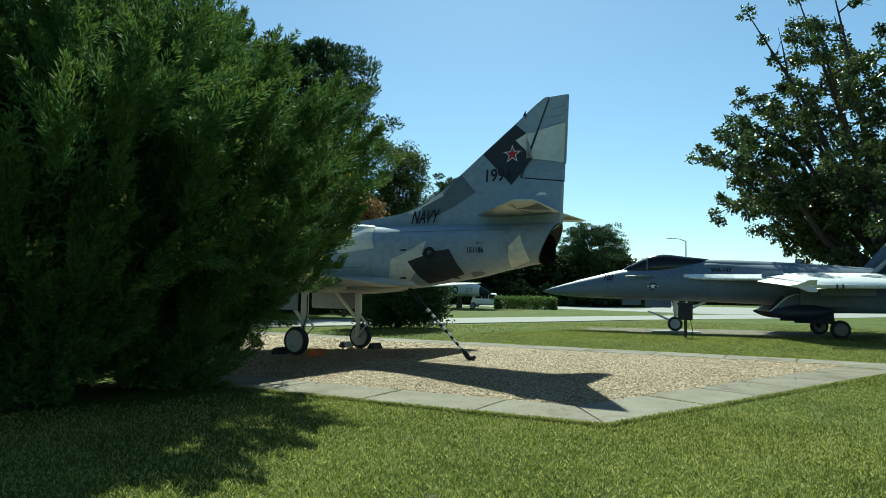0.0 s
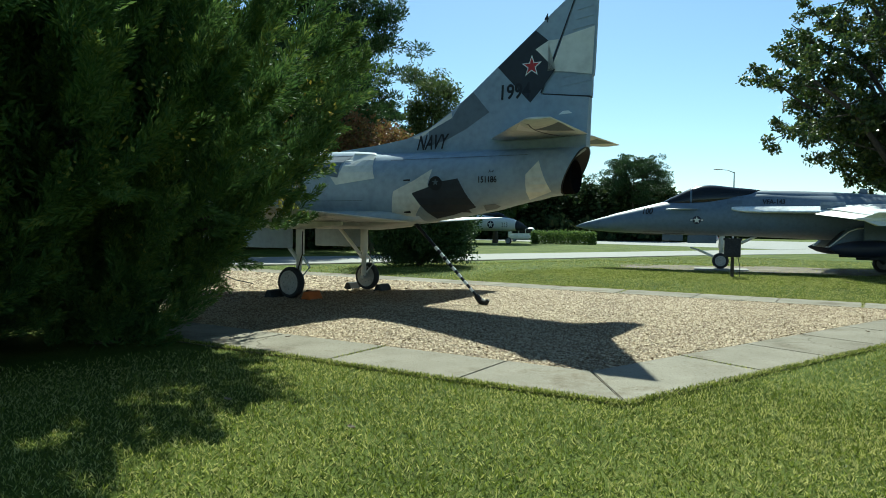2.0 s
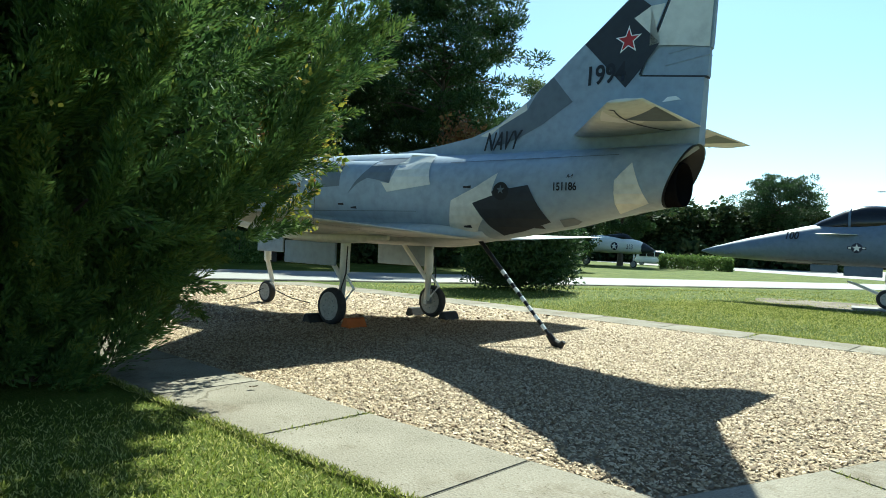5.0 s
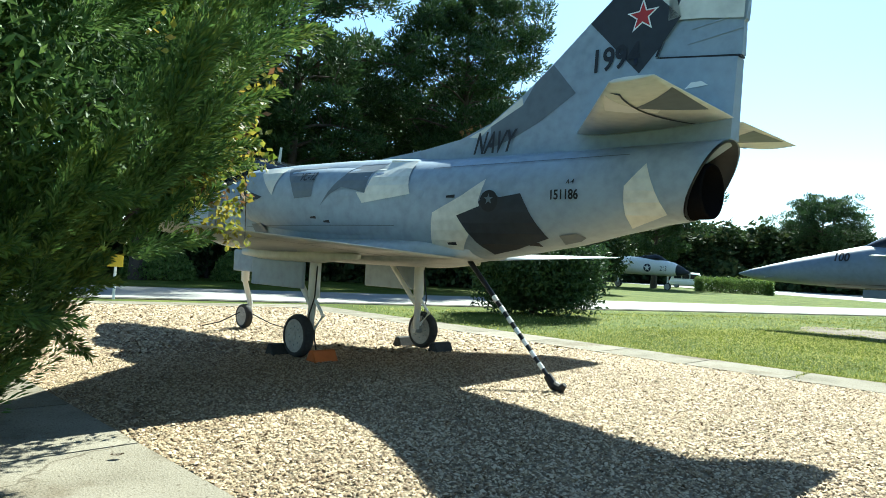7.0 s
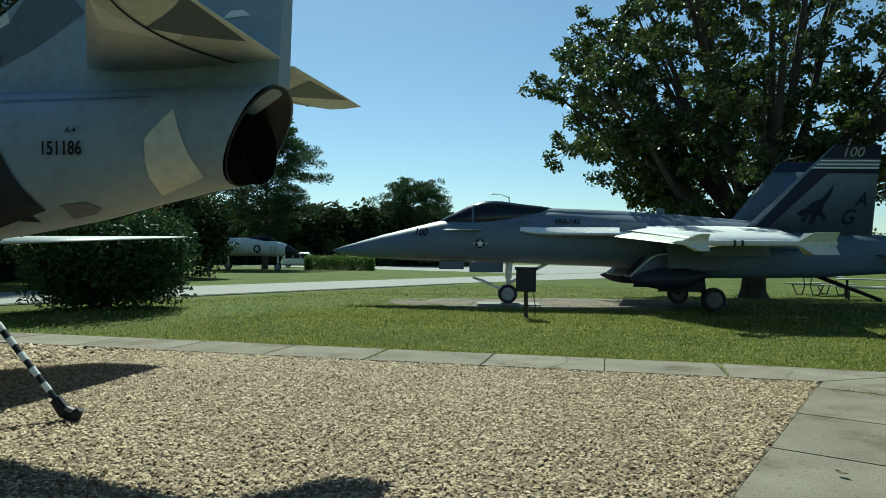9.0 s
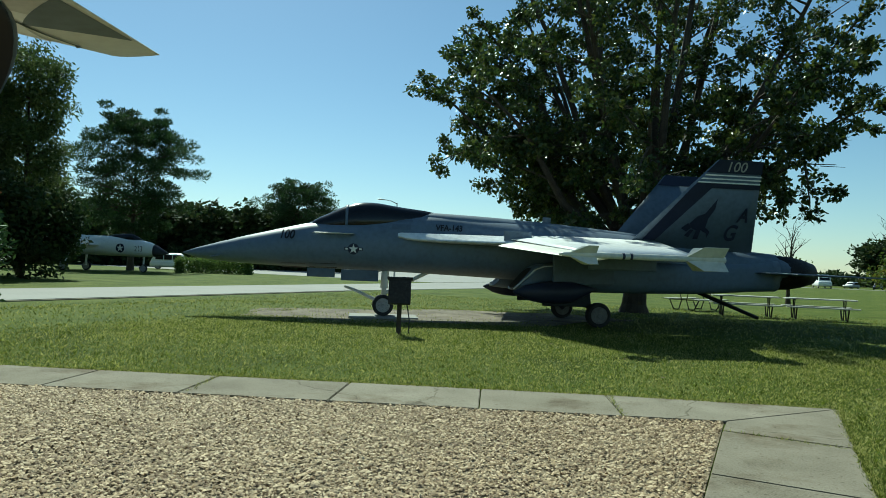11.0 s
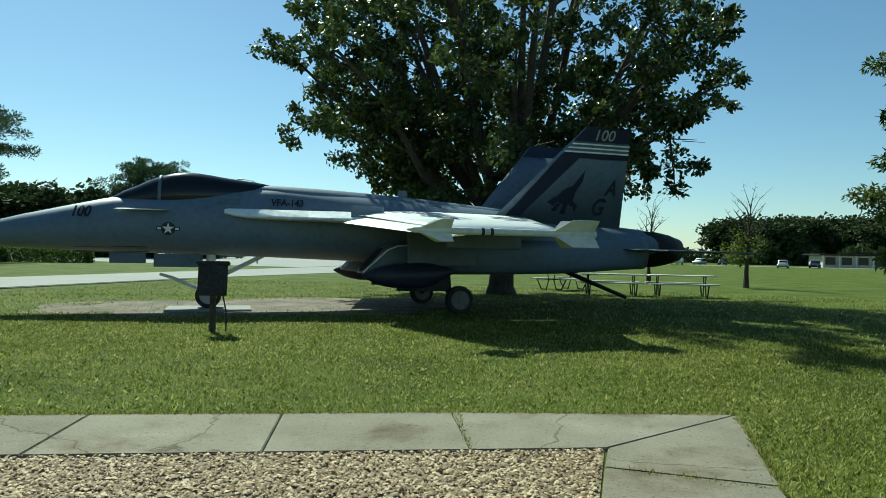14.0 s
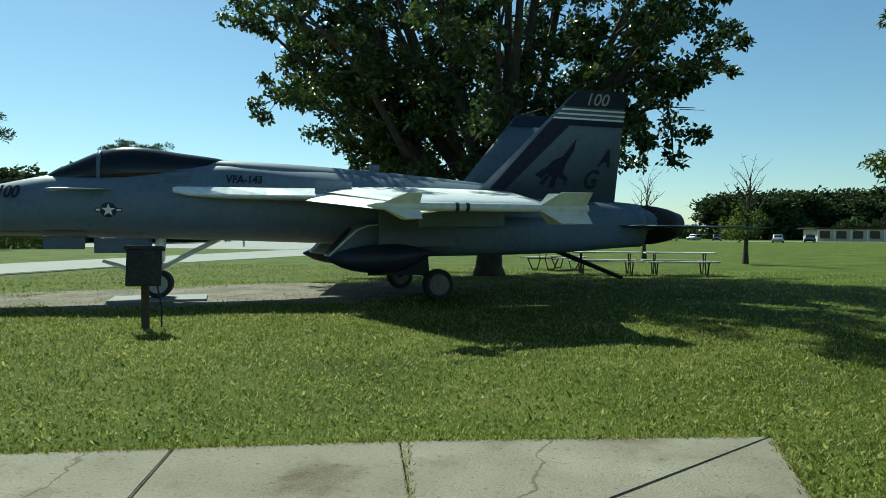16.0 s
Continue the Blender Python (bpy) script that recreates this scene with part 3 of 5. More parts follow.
part("refuelling_probe", tube([(-6.9, 0.55, 2.3), (-5.0, 0.55, 2.25), (-3.5, 0.6, 2.2)], [0.03, 0.05, 0.06]), M_GREYBLUE, A4)

# paint shapes laid on the sides
DUCT = fine([(-2.75, 0.62, 2.42, 0.26, 0.44, 0.42), (-2.3, 0.62, 2.4, 0.33, 0.47, 0.5), (-1.2, 0.56, 2.36, 0.36, 0.46, 0.58), (0.4, 0.46, 2.3, 0.37, 0.44, 0.6), (1.6, 0.36, 2.25, 0.33, 0.36, 0.55)])
SPINE = fine([(-3.5, 0, 2.5, 0.5, 0.5, 0.3), (-2.4, 0, 2.5, 0.64, 0.5, 0.3), (-0.75, 0, 2.5, 0.66, 0.475, 0.3), (0.4, 0, 2.5, 0.62, 0.435, 0.3), (0.95, 0, 2.5, 0.55, 0.4, 0.3), (1.2, 0, 2.5, 0.46, 0.34, 0.3), (1.33, 0, 2.5, 0.34, 0.26, 0.25), (1.38, 0, 2.5, 0.2, 0.15, 0.2)])
SIDE = [A4_FINE, DUCT, SPINE]
CAMO = [(M_DARK, [(2.1, 2.03), (2.46, 2.14), (2.44, 2.19), (2.55, 2.27), (2.67, 2.27), (2.75, 2.24), (3.04, 2.28), (3.3, 1.78), (2.8, 1.65), (2.42, 1.58), (2.3, 1.72)]),
        (M_CREAM, [(2.52, 2.47), (2.17, 2.27), (1.71, 2.07), (1.64, 1.81), (1.5, 1.49), (1.88, 1.49), (2.02, 1.6), (2.24, 1.8), (2.1, 2.03), (2.46, 2.14), (2.44, 2.2)]),
        (M_CREAM, [(4.52, 2.55), (4.3, 2.32), (4.26, 1.91), (4.69, 2.04)]),
        (M_CREAM, [(0.55, 2.54), (0.54, 2.67), (0.62, 2.84), (1.12, 2.8), (1.2, 2.55), (1.3, 2.32), (0.45, 2.21), (0.32, 2.37), (0.49, 2.35)]),
        (M_MID, [(-0.03, 2.62), (0.05, 2.8), (0.62, 2.8), (0.5, 2.64), (0.49, 2.35), (0.23, 2.41), (-0.01, 2.45), (-0.23, 2.36), (-0.47, 2.18), (-0.29, 2.38), (-0.14, 2.52)]),
        (M_MID, [(-1.5, 2.83), (-0.66, 2.83), (-0.66, 2.33), (-1.08, 2.31), (-1.2, 2.53), (-1.38, 2.73)]),
        (M_CREAM, [(-2.1, 2.83), (-1.5, 2.83), (-1.68, 2.38), (-2.08, 2.73)]),
        (M_MID, [(-4.14, 2.55), (-4.6, 2.4), (-4.6, 1.8), (-3.95, 1.75), (-3.75, 2.2)]),
        (M_MID, [(-2.7, 1.95), (-2.2, 1.95), (-2.2, 1.7), (-2.6, 1.7)]),
        (M_MID, [(3.44, 1.81), (3.65, 1.84), (3.72, 1.8), (3.62, 1.76), (3.41, 1.72)])]
for s in (-1, 1):
    for m, poly in CAMO:
        part("camouflage_patch", wrap(patch(poly), SIDE, s, 0.014 if m is not M_MID else 0.010), m, A4)


def on_fin(bm, s, lift=0.006):
    for v in bm.verts:
        v.co.y = s * (0.11 * (1 - 0.65 * (v.co.z - 2.6) / 2.74) + lift)
    return bm


FIN_CAMO = [(M_DARK, [(3.54, 4.3), (4.26, 4.87), (4.5, 4.66), (4.265, 4.537), (4.64, 4.15), (4.42, 3.86), (4.19, 3.61)]),
            (M_MID, [(2.8, 3.72), (3.05, 3.9), (3.39, 3.505), (2.9, 3.22), (2.5, 3.05), (2.12, 2.95), (2.12, 3.24), (2.62, 3.46)]),
            (M_CREAM, [(1.75, 3.13), (2.1, 3.26), (2.6, 3.56), (2.62, 3.46), (2.12, 3.24), (1.92, 3.1)]),
            (M_CREAM, [(4.265, 4.537), (4.5, 4.66), (4.69, 4.66), (4.5, 4.13), (4.64, 4.15)])]
for s in (-1, 1):
    for m, poly in FIN_CAMO:
        part("camouflage_patch", on_fin(patch(poly), s), m, A4)
    part("rudder_patch", on_fin(patch([(4.76, 4.7), (5.32, 4.81), (5.29, 4.0), (4.9, 4.08), (4.55, 4.13)]), s, -0.004), M_CREAM, A4)
    part("fin_hinge_line", on_fin(patch([(4.965, 5.36), (4.985, 5.36), (4.4, 3.76), (4.37, 3.76)]), s, 0.004), M_BLACK, A4)
    part("star_outline", on_fin(star(0.2, 4.2, 4.25), s, 0.009), M_WHITE, A4)
    part("star", on_fin(star(0.155, 4.2, 4.25), s, 0.012), M_RED, A4, "red star with white outline")
# lettering on the port side (read from behind the wing)
part("lettering", wrap(letters("151186", 0.15, 3.42, 2.2, 1, 0.0, 0.8, 0.004), A4_FINE, -1, 0.02, 0), M_BLACK, A4, "black stencilled number 151186")
part("lettering", wrap(letters("A-4", 0.07, 3.62, 2.37, 1, 0.2, 0.9, 0.001), A4_FINE, -1, 0.012, 0), M_BLACK, A4)
bmn = letters("NAVY", 0.39, 1.86, 2.89, 1, 0.24, 0.62, 0.009)
for v in bmn.verts:
    v.co.y = -(0.122 + 0.1 * max(0.0, (3.1 - v.co.z)))
part("lettering", bmn, M_BLACK, A4, "black word NAVY")
part("lettering", on_fin(letters("1994", 0.37, 3.57, 3.71, 1, 0.02, 0.84, 0.008), -1, 0.014), M_BLACK, A4, "black number 1994")
part("lettering", wrap(letters("VC-12", 0.17, -1.02, 2.58, 1, 0.2, 0.85, 0.003), SIDE, -1, 0.022, 0), M_DARK, A4)
part("lettering", on_fin(letters("4", 0.22, 4.42, 4.98, 1, 0.0, 0.7, 0.004), -1, 0.008), M_BLACK, A4)
part("roundel", wrap(disc(0.13, 2.6, 2.2), A4_FINE, -1, 0.018), M_BLACK, A4)
part("roundel_star", wrap(star(0.07, 2.6, 2.22), A4_FINE, -1, 0.022), M_MID, A4)
part("step_outline", wrap(letters("[", 0.14, 2.25, 2.15, 1, 0, 1.6), A4_FINE, -1, 0.012, 0), M_BLACK, A4)
for poly in ([(-3.5, 2.66), (-3.2, 2.66), (-1.94, 2.36), (-2.1, 2.32), (-2.9, 2.46), (-3.4, 2.58)], [(-1.94, 2.36), (-2.35, 2.38), (-3.3, 2.22), (-3.2, 2.14)]):
    part("intake_warning", wrap(patch(poly), SIDE, -1, 0.018), M_DARK, A4, "dark chevron beside the intake")
part("warning_plate", wrap(patch([(-3.4, 2.47), (-2.75, 2.45), (-2.75, 2.36), (-3.4, 2.38)]), SIDE, -1, 0.02), M_BLACK, A4)
part("warning_plate", wrap(patch([(-3.34, 2.455), (-2.8, 2.435), (-2.8, 2.375), (-3.34, 2.395)]), SIDE, -1, 0.024), M_WHITE, A4, "white warning plate with dark edge")
for x, z in ((1.93, 2.28), (1.85, 1.7), (3.0, 1.72), (-0.42, 1.97), (-0.72, 2.03)):
    part("vent", wrap(patch([(x, z), (x + 0.14, z + 0.01), (x + 0.14, z - 0.03), (x, z - 0.025)]), SIDE, -1, 0.012), M_BLACK, A4)

# panel seams and fittings
for x0, x1, z in ((-2.9, 1.0, 1.9), (1.55, 4.3, 2.66)):
    part("panel_seam", wrap(patch([(x0, z), (x1, z), (x1, z + 0.01), (x0, z + 0.01)]), SIDE, -1, 0.009), M_MID, A4)
part("access_hatch", wrap(patch([(0.1 + 0.2 * math.cos(t), 2.36 + 0.05 * math.sin(t)) for t in [math.pi * k / 10 for k in range(20)]]), SIDE, -1, 0.02), M_GREYBLUE, A4)


def wheel(parent, x, y, z, r, w, rim=0.76, out=-1, rim_m=None):
    tyre = lathe([(-w * 0.35, r * rim), (-w * 0.5, r * 0.78), (-w * 0.42, r * 0.94), (-w * 0.2, r), (w * 0.2, r), (w * 0.42, r * 0.94), (w * 0.5, r * 0.78), (w * 0.35, r * rim)], "y", 30, (x, y, z))
    t = part("wheel", tyre, M_RUB, parent, "", True)
    hub = lathe([(-w * 0.52, r * 0.02), (-w * 0.52, r * 0.16), (-w * 0.44, r * 0.2), (-w * 0.42, r * 0.62), (-w * 0.46, r * 0.66), (-w * 0.44, r * (rim + 0.01)), (w * 0.44, r * (rim + 0.01)), (w * 0.46, r * 0.66), (w * 0.42, r * 0.62), (w * 0.44, r * 0.2), (w * 0.52, r * 0.02)], "y", 30, (x, y, z))
    part("rim", hub, rim_m or M_RIM, t, "dusty wheel rim")
    for k in range(8):
        a = 2 * math.pi * k / 8
        part("rim_hole", lathe([(-w * 0.015, r * 0.035), (w * 0.015, r * 0.035)], "y", 10, (x + math.cos(a) * r * 0.42, y + out * w * 0.435, z + math.sin(a) * r * 0.42)), M_MID, t)
    return t


for s in (-1, 1):
    y = s * 1.24
    wheel(A4, -0.31, y, 0.3, 0.305, 0.16)
    part("gear_strut", tube([(-0.26, y * 0.84, 1.42), (-0.26, y * 0.845, 0.85), (-0.26, y * 0.85, 0.84), (-0.3, y * 0.86, 0.32)], [0.085, 0.085, 0.055, 0.055], 14), M_WHITE, A4, "white landing gear strut", True)
    part("axle", tube([(-0.3, y * 0.82, 0.3), (-0.31, y, 0.3)], 0.05), M_STEEL, A4)
    part("drag_brace", tube([(-0.95, y * 0.83, 1.38), (-0.3, y * 0.845, 0.72)], 0.042), M_WHITE, A4)
    part("torque_link", tube([(-0.19, y * 0.85, 0.8), (0.0, y * 0.85, 0.6), (-0.2, y * 0.85, 0.4)], 0.025, 8), M_WHITE, A4)
    part("brake_line", tube([(-0.18, y * 0.86, 1.3), (-0.14, y * 0.9, 0.85), (-0.2, y * 0.93, 0.6), (-0.24, y * 0.9, 0.4)], 0.011, 6), M_BLACK, A4)
    part("gear_door", box(1.4, 0.05, 0.4, -1.07, y * 0.93, 1.16, 0.02), M_GREYBLUE, A4, "grey landing gear door")
    part("gear_fairing", loft(fine([(-2.0, s * 1.2, 1.46, 0.04, 0.05, 0.05), (-1.4, s * 1.2, 1.45, 0.12, 0.08, 0.09), (0.1, s * 1.2, 1.45, 0.13, 0.08, 0.1), (0.9, s * 1.2, 1.46, 0.04, 0.04, 0.04)])), M_CREAM, A4, "", True)
wheel(A4, -3.95, 0.0, 0.23, 0.23, 0.14)
part("nose_gear_strut", tube([(-4.02, 0, 1.6), (-3.98, 0, 0.9), (-3.98, 0.0, 0.89), (-3.95, 0.11, 0.5), (-3.95, 0.11, 0.23)], [0.075, 0.075, 0.05, 0.05, 0.04], 12), M_WHITE, A4, "", True)
part("nose_gear_door", box(0.9, 0.04, 0.4, -3.55, -0.24, 1.3, 0.02), M_GREYBLUE, A4)
hook = part("arresting_hook", tube([(1.75, 0, 1.5), (3.22, -0.1, 0.12)], [0.036, 0.024], 12), M_BLACK, A4, "striped black and white arresting hook")
for k in range(7):
    a, b = 0.34 + k * 0.09, 0.385 + k * 0.09
    p = lambda u: (1.75 + 1.47 * u, -0.1 * u, 1.5 - 1.38 * u)
    part("white_band", tube([p(a), p(b)], [0.0385 - 0.012 * a, 0.0385 - 0.012 * b], 12), M_WHITE, hook)
part("hook_shoe", tube([(3.18, -0.1, 0.16), (3.27, -0.1, 0.06), (3.38, -0.1, 0.03), (3.43, -0.1, 0.09)], [0.05, 0.06, 0.06, 0.03], 10), M_DARKMETAL, hook)


def chock(x, y, material, label, yaw=22):
    ob = thing("wheel_chock", pose(x, y, 0, 0, 0, yaw), label, "wheel chock", "chocks by the wheels")
    bm = bmesh.new()
    v = [bm.verts.new(p) for p in ((-0.12, -0.2, -0.02), (0.12, -0.2, -0.02), (0.03, -0.2, 0.14), (-0.05, -0.2, 0.14), (-0.12, 0.2, -0.02), (0.12, 0.2, -0.02), (0.03, 0.2, 0.14), (-0.05, 0.2, 0.14))]
    for f in ((0, 1, 2, 3), (7, 6, 5, 4), (0, 4, 5, 1), (1, 5, 6, 2), (2, 6, 7, 3), (3, 7, 4, 0)):
        bm.faces.new([v[k] for k in f])
    bmesh.ops.bevel(bm, geom=bm.edges[:], offset=0.015, segments=1, affect="EDGES")
    part("block", bm, material, ob)


def a4pt(x, y, z=0.0):
    return A4.matrix_world @ Vector((x, y, z))


for x, y, m, l in ((0.12, -1.12, M_ORANGE, "faded orange wheel chock on the gravel"), (-0.73, -1.24, M_RUB, "black rubber wheel chock on the gravel"), (0.12, 1.25, M_RUB, "black rubber wheel chock on the gravel"), (-0.73, 1.25, M_RUB, "black rubber wheel chock on the gravel")):
    q = a4pt(x, y)
    chock(q.x, q.y, m, l)
for k, (p, q) in enumerate((((-3.95, -0.1, 0.3), (-4.5, -0.6, 0.0)), ((-3.95, 0.1, 0.3), (-3.3, 0.7, 0.0)), ((-0.3, 1.0, 0.55), (-0.8, 1.6, 0)), ((-0.3, -1.0, 0.5), (-0.75, -0.6, 0)))):
    part("tie_down_chain", tube([p, tuple((Vector(p) + Vector(q)) / 2 - Vector((0, 0, 0.05))), q], 0.011, 6), M_DARKMETAL, A4)


# ---- the grey twin-finned jet ----
F18 = thing("twin_finned_jet", pose(-8.65, 17.1, 0, 0, 0, 32), "large grey twin-finned fighter jet parked on the lawn", "fighter jet")
F_SEC = [(-5.05, 0, 1.58, 0.02, 0.02, 0.02), (-4.7, 0, 1.6, 0.14, 0.13, 0.13), (-4.2, 0, 1.64, 0.27, 0.24, 0.23), (-3.58, 0, 1.7, 0.39, 0.36, 0.33), (-2.8, 0, 1.76, 0.5, 0.5, 0.42), (-1.88, 0, 1.82, 0.58, 0.66, 0.5), (-0.6, 0, 1.86, 0.62, 0.74, 0.56),
         (1.1, 0, 1.86, 0.66, 0.94, 0.6), (2.4, 0, 1.84, 0.78, 0.92, 0.62), (3.6, 0, 1.8, 0.95, 0.9, 0.62), (5.5, 0, 1.76, 1.1, 0.82, 0.62), (7.5, 0, 1.72, 1.1, 0.7, 0.6), (9.5, 0, 1.68, 1.05, 0.56, 0.56), (10.6, 0, 1.66, 0.98, 0.48, 0.5), (11.0, 0, 1.65, 0.9, 0.44, 0.46)]
F_FINE = fine(F_SEC)
part("fuselage", loft(F_FINE, p=2.2), M_HORN, F18, "smooth grey fuselage with drooped nose", True)
part("canopy", loft(fine([(-2.1, 0, 2.38, 0.1, 0.03, 0.1), (-1.7, 0, 2.4, 0.3, 0.22, 0.1), (-0.95, 0, 2.45, 0.4, 0.52, 0.1), (-0.4, 0, 2.48, 0.42, 0.58, 0.1), (0.4, 0, 2.55, 0.36, 0.42, 0.1), (1.1, 0, 2.64, 0.26, 0.25, 0.1), (1.8, 0, 2.66, 0.12, 0.1, 0.1)], 0.2)), M_GLASS, F18, "dark tinted bubble canopy", True)
bow = loft([(-1.04, 0, 2.45, 0.41, 0.515, 0.1), (-0.97, 0, 2.45, 0.415, 0.535, 0.1)])
part("canopy_frame", bow, M_HORND, F18, "", True)
part("spine_fairing", loft(fine([(0.6, 0, 2.5, 0.3, 0.36, 0.1), (1.6, 0, 2.45, 0.42, 0.4, 0.1), (4.0, 0, 2.4, 0.5, 0.34, 0.1), (7.0, 0, 2.3, 0.4, 0.22, 0.1), (9.0, 0, 2.15, 0.2, 0.1, 0.1)])), M_HORN, F18, "rounded spine behind the canopy", True)
part("antenna", box(0.22, 0.03, 0.16, 4.3, 0, 2.8, 0.01), M_HORND, F18)
part("air_data_probe", tube([(-4.1, -0.3, 1.55), (-4.3, -0.42, 1.5)], 0.02, 6), M_HORND, F18)
for s in (-1, 1):
    lex = bmesh.new()
    rows = []
    for x, y, z in ((0.3, 0.62, 2.19), (0.5, 0.74, 2.15), (0.75, 0.85, 2.12), (1.3, 1.02, 2.1), (2.0, 1.24, 2.09), (3.0, 1.6, 2.08), (4.2, 1.8, 2.06)):
        rows.append([lex.verts.new((x, s * q, h)) for q, h in ((0.5, 2.3), (0.5 + (y - 0.5) * 0.6, 2.27), (y - 0.02, z + 0.03), (y, z), (y - 0.03, z - 0.03), (0.5, z - 0.05))])
    for p, q in zip(rows, rows[1:]):
        for k in range(6):
            lex.faces.new((p[k], p[(k + 1) % 6], q[(k + 1) % 6], q[k]))
    lex.faces.new(rows[0]), lex.faces.new(rows[-1])
    bmesh.ops.recalc_face_normals(lex, faces=lex.faces)
    part("strake_fence", box(0.7, 0.02, 0.24, 3.2, s * 1.45, 2.27, 0.006), M_HORN, F18)
    part("leading_edge_extension", lex, M_HORN_GLARE, F18, "blended strake beside the cockpit, paled for sun glare")
    part("strake_tip", blade(((-1.85, s * 0.55, 2.2), (-0.75, s * 0.55, 2.2)), ((-1.5, s * 0.72, 2.2), (-0.85, s * 0.72, 2.2)), 0.05), M_CREAM, F18)
    # Wing and flap take pale colours for the sun on their tops.
    part("wing", blade(((2.9, s * 1.0, 2.24), (7.0, s * 1.0, 2.3)), ((4.2, s * 5.5, 1.74), (5.9, s * 5.5, 1.78)), 0.2, 13, 0.07), M_HORN_GLARE, F18, "grey wing with sun glare put into its pale colour", True)
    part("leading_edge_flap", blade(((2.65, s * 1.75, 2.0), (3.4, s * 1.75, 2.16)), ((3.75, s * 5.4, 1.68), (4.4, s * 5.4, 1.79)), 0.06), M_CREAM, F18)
    part("wing_flap", blade(((6.85, s * 1.2, 2.24), (7.6, s * 1.2, 2.08)), ((6.25, s * 4.0, 1.92), (6.8, s * 4.0, 1.8)), 0.07), M_HORND, F18)
    mouth = loft(fine([(3.2, s * 1.2, 1.28, 0.4, 0.27, 0.32), (3.5, s * 1.2, 1.28, 0.44, 0.3, 0.36), (5.0, s * 1.1, 1.34, 0.46, 0.4, 0.4), (8.0, s * 0.8, 1.42, 0.5, 0.36, 0.44), (10.4, s * 0.55, 1.55, 0.46, 0.42, 0.44)]), p=3.5)
    hole = loft([(3.19, s * 1.2, 1.28, 0.36, 0.23, 0.28), (3.22, s * 1.2, 1.28, 0.3, 0.2, 0.25)], p=3.5)
    for b in (mouth, hole):
        for v in b.verts:
            if v.co.x < 3.7:
                v.co.x += (v.co.z - 1.1) * 0.9 * max(0.0, 3.7 - v.co.x) / 0.5
    part("intake", mouth, M_HORN, F18, "raked engine intake", True)
    # Dark plug on the closed front: the unlit duct put into colour.
    part("intake_mouth_dark", hole, M_DARKMETAL, F18)
    rim = bmesh.new()
    tube([(3.1, s * 1.58, 0.98), (3.4, s * 1.62, 1.26), (3.62, s * 1.61, 1.46), (3.85, s * 1.56, 1.55), (4.3, s * 1.52, 1.58)], 0.022, 6, rim)
    part("intake_lip", rim, M_WHITE, F18, "white-edged intake lip")
    part("tail_fin", blade(((6.23, s * 0.8, 2.2), (9.68, s * 0.8, 2.12)), ((8.28, s * 1.55, 4.42), (9.48, s * 1.55, 4.42)), 0.16, 11, 0.05), M_HORN, F18, "canted grey tail fin with dark tip", True)
    part("tailplane", blade(((9.5, s * 0.9, 1.6), (11.4, s * 0.9, 1.58)), ((11.0, s * 3.2, 1.56), (11.9, s * 3.2, 1.55)), 0.1, 9, 0.04), M_HORN, F18, "swept grey tailplane", True)
    part("exhaust_nozzle", lathe([(10.5, 0.46), (10.9, 0.45), (11.25, 0.39), (11.6, 0.28), (11.6, 0.24), (11.0, 0.3), (10.98, 0.02)], "x", 28, (0, s * 0.5, 1.62)), M_DARKMETAL, F18, "black exhaust nozzle", True)
    tank = part("fuel_tank", loft(fine([(3.00, s * 2.0, 0.93, 0.02, 0.02, 0.02), (3.27, s * 2.0, 0.93, 0.16, 0.16, 0.16), (3.68, s * 2.0, 0.93, 0.25, 0.25, 0.25), (4.43, s * 2.0, 0.96, 0.25, 0.25, 0.25), (5.04, s * 2.0, 1.05, 0.02, 0.02, 0.02)])), M_NAVYB, F18, "dark underwing fuel tank", True)
    part("pylon", box(1.5, 0.1, 0.7, 4.7, s * 2.0, 1.5, 0.03), M_HORND, F18)
    part("pylon", box(1.5, 0.1, 0.34, 5.0, s * 3.7, 1.68, 0.03), M_HORND, F18)
    rail = part("launch_rail", box(2.5, 0.1, 0.1, 5.0, s * 5.55, 1.77, 0.02), M_CREAM, F18)
    mis = part("dummy_missile", lathe([(3.0, 0.012), (3.1, 0.04), (3.3, 0.058), (6.22, 0.058), (6.24, 0.02)], "x", 16, (0, s * 5.68, 1.77)), M_CREAM, F18, "pale dummy missile on the wing tip", True)
    for a in (45, 135, 225, 315):
        c, d = math.cos(radians(a)), math.sin(radians(a))
        for x0, x1, t0, t1, h in ((3.2, 3.7, 3.5, 3.7, 0.19), (5.45, 6.18, 5.7, 6.18, 0.26)):
            part("missile_fin", blade(((x0, s * 5.68 + c * 0.05, 1.77 + d * 0.05), (x1, s * 5.68 + c * 0.05, 1.77 + d * 0.05)), ((t0, s * 5.68 + c * (h + 0.05), 1.77 + d * (h + 0.05)), (t1, s * 5.68 + c * (h + 0.05), 1.77 + d * (h + 0.05))), 0.02, 5), M_CREAM, mis)
    for x in (4.2, 4.35):
        part("missile_band", lathe([(x, 0.06), (x + 0.05, 0.06)], "x", 16, (0, s * 5.68, 1.77)), M_NAVYB, mis)
    wheel(F18, 5.25, s * 1.55, 0.4, 0.31, 0.25, 0.66, rim_m=M_RIM_SHADED)
    # Strut and door coloured dark for the shade of the gear bay.
    part("gear_strut", tube([(4.7, s * 0.95, 1.25), (4.95, s * 1.25, 0.75), (5.25, s * 1.4, 0.4)], [0.09, 0.08, 0.07], 12), M_DARK, F18, "", True)
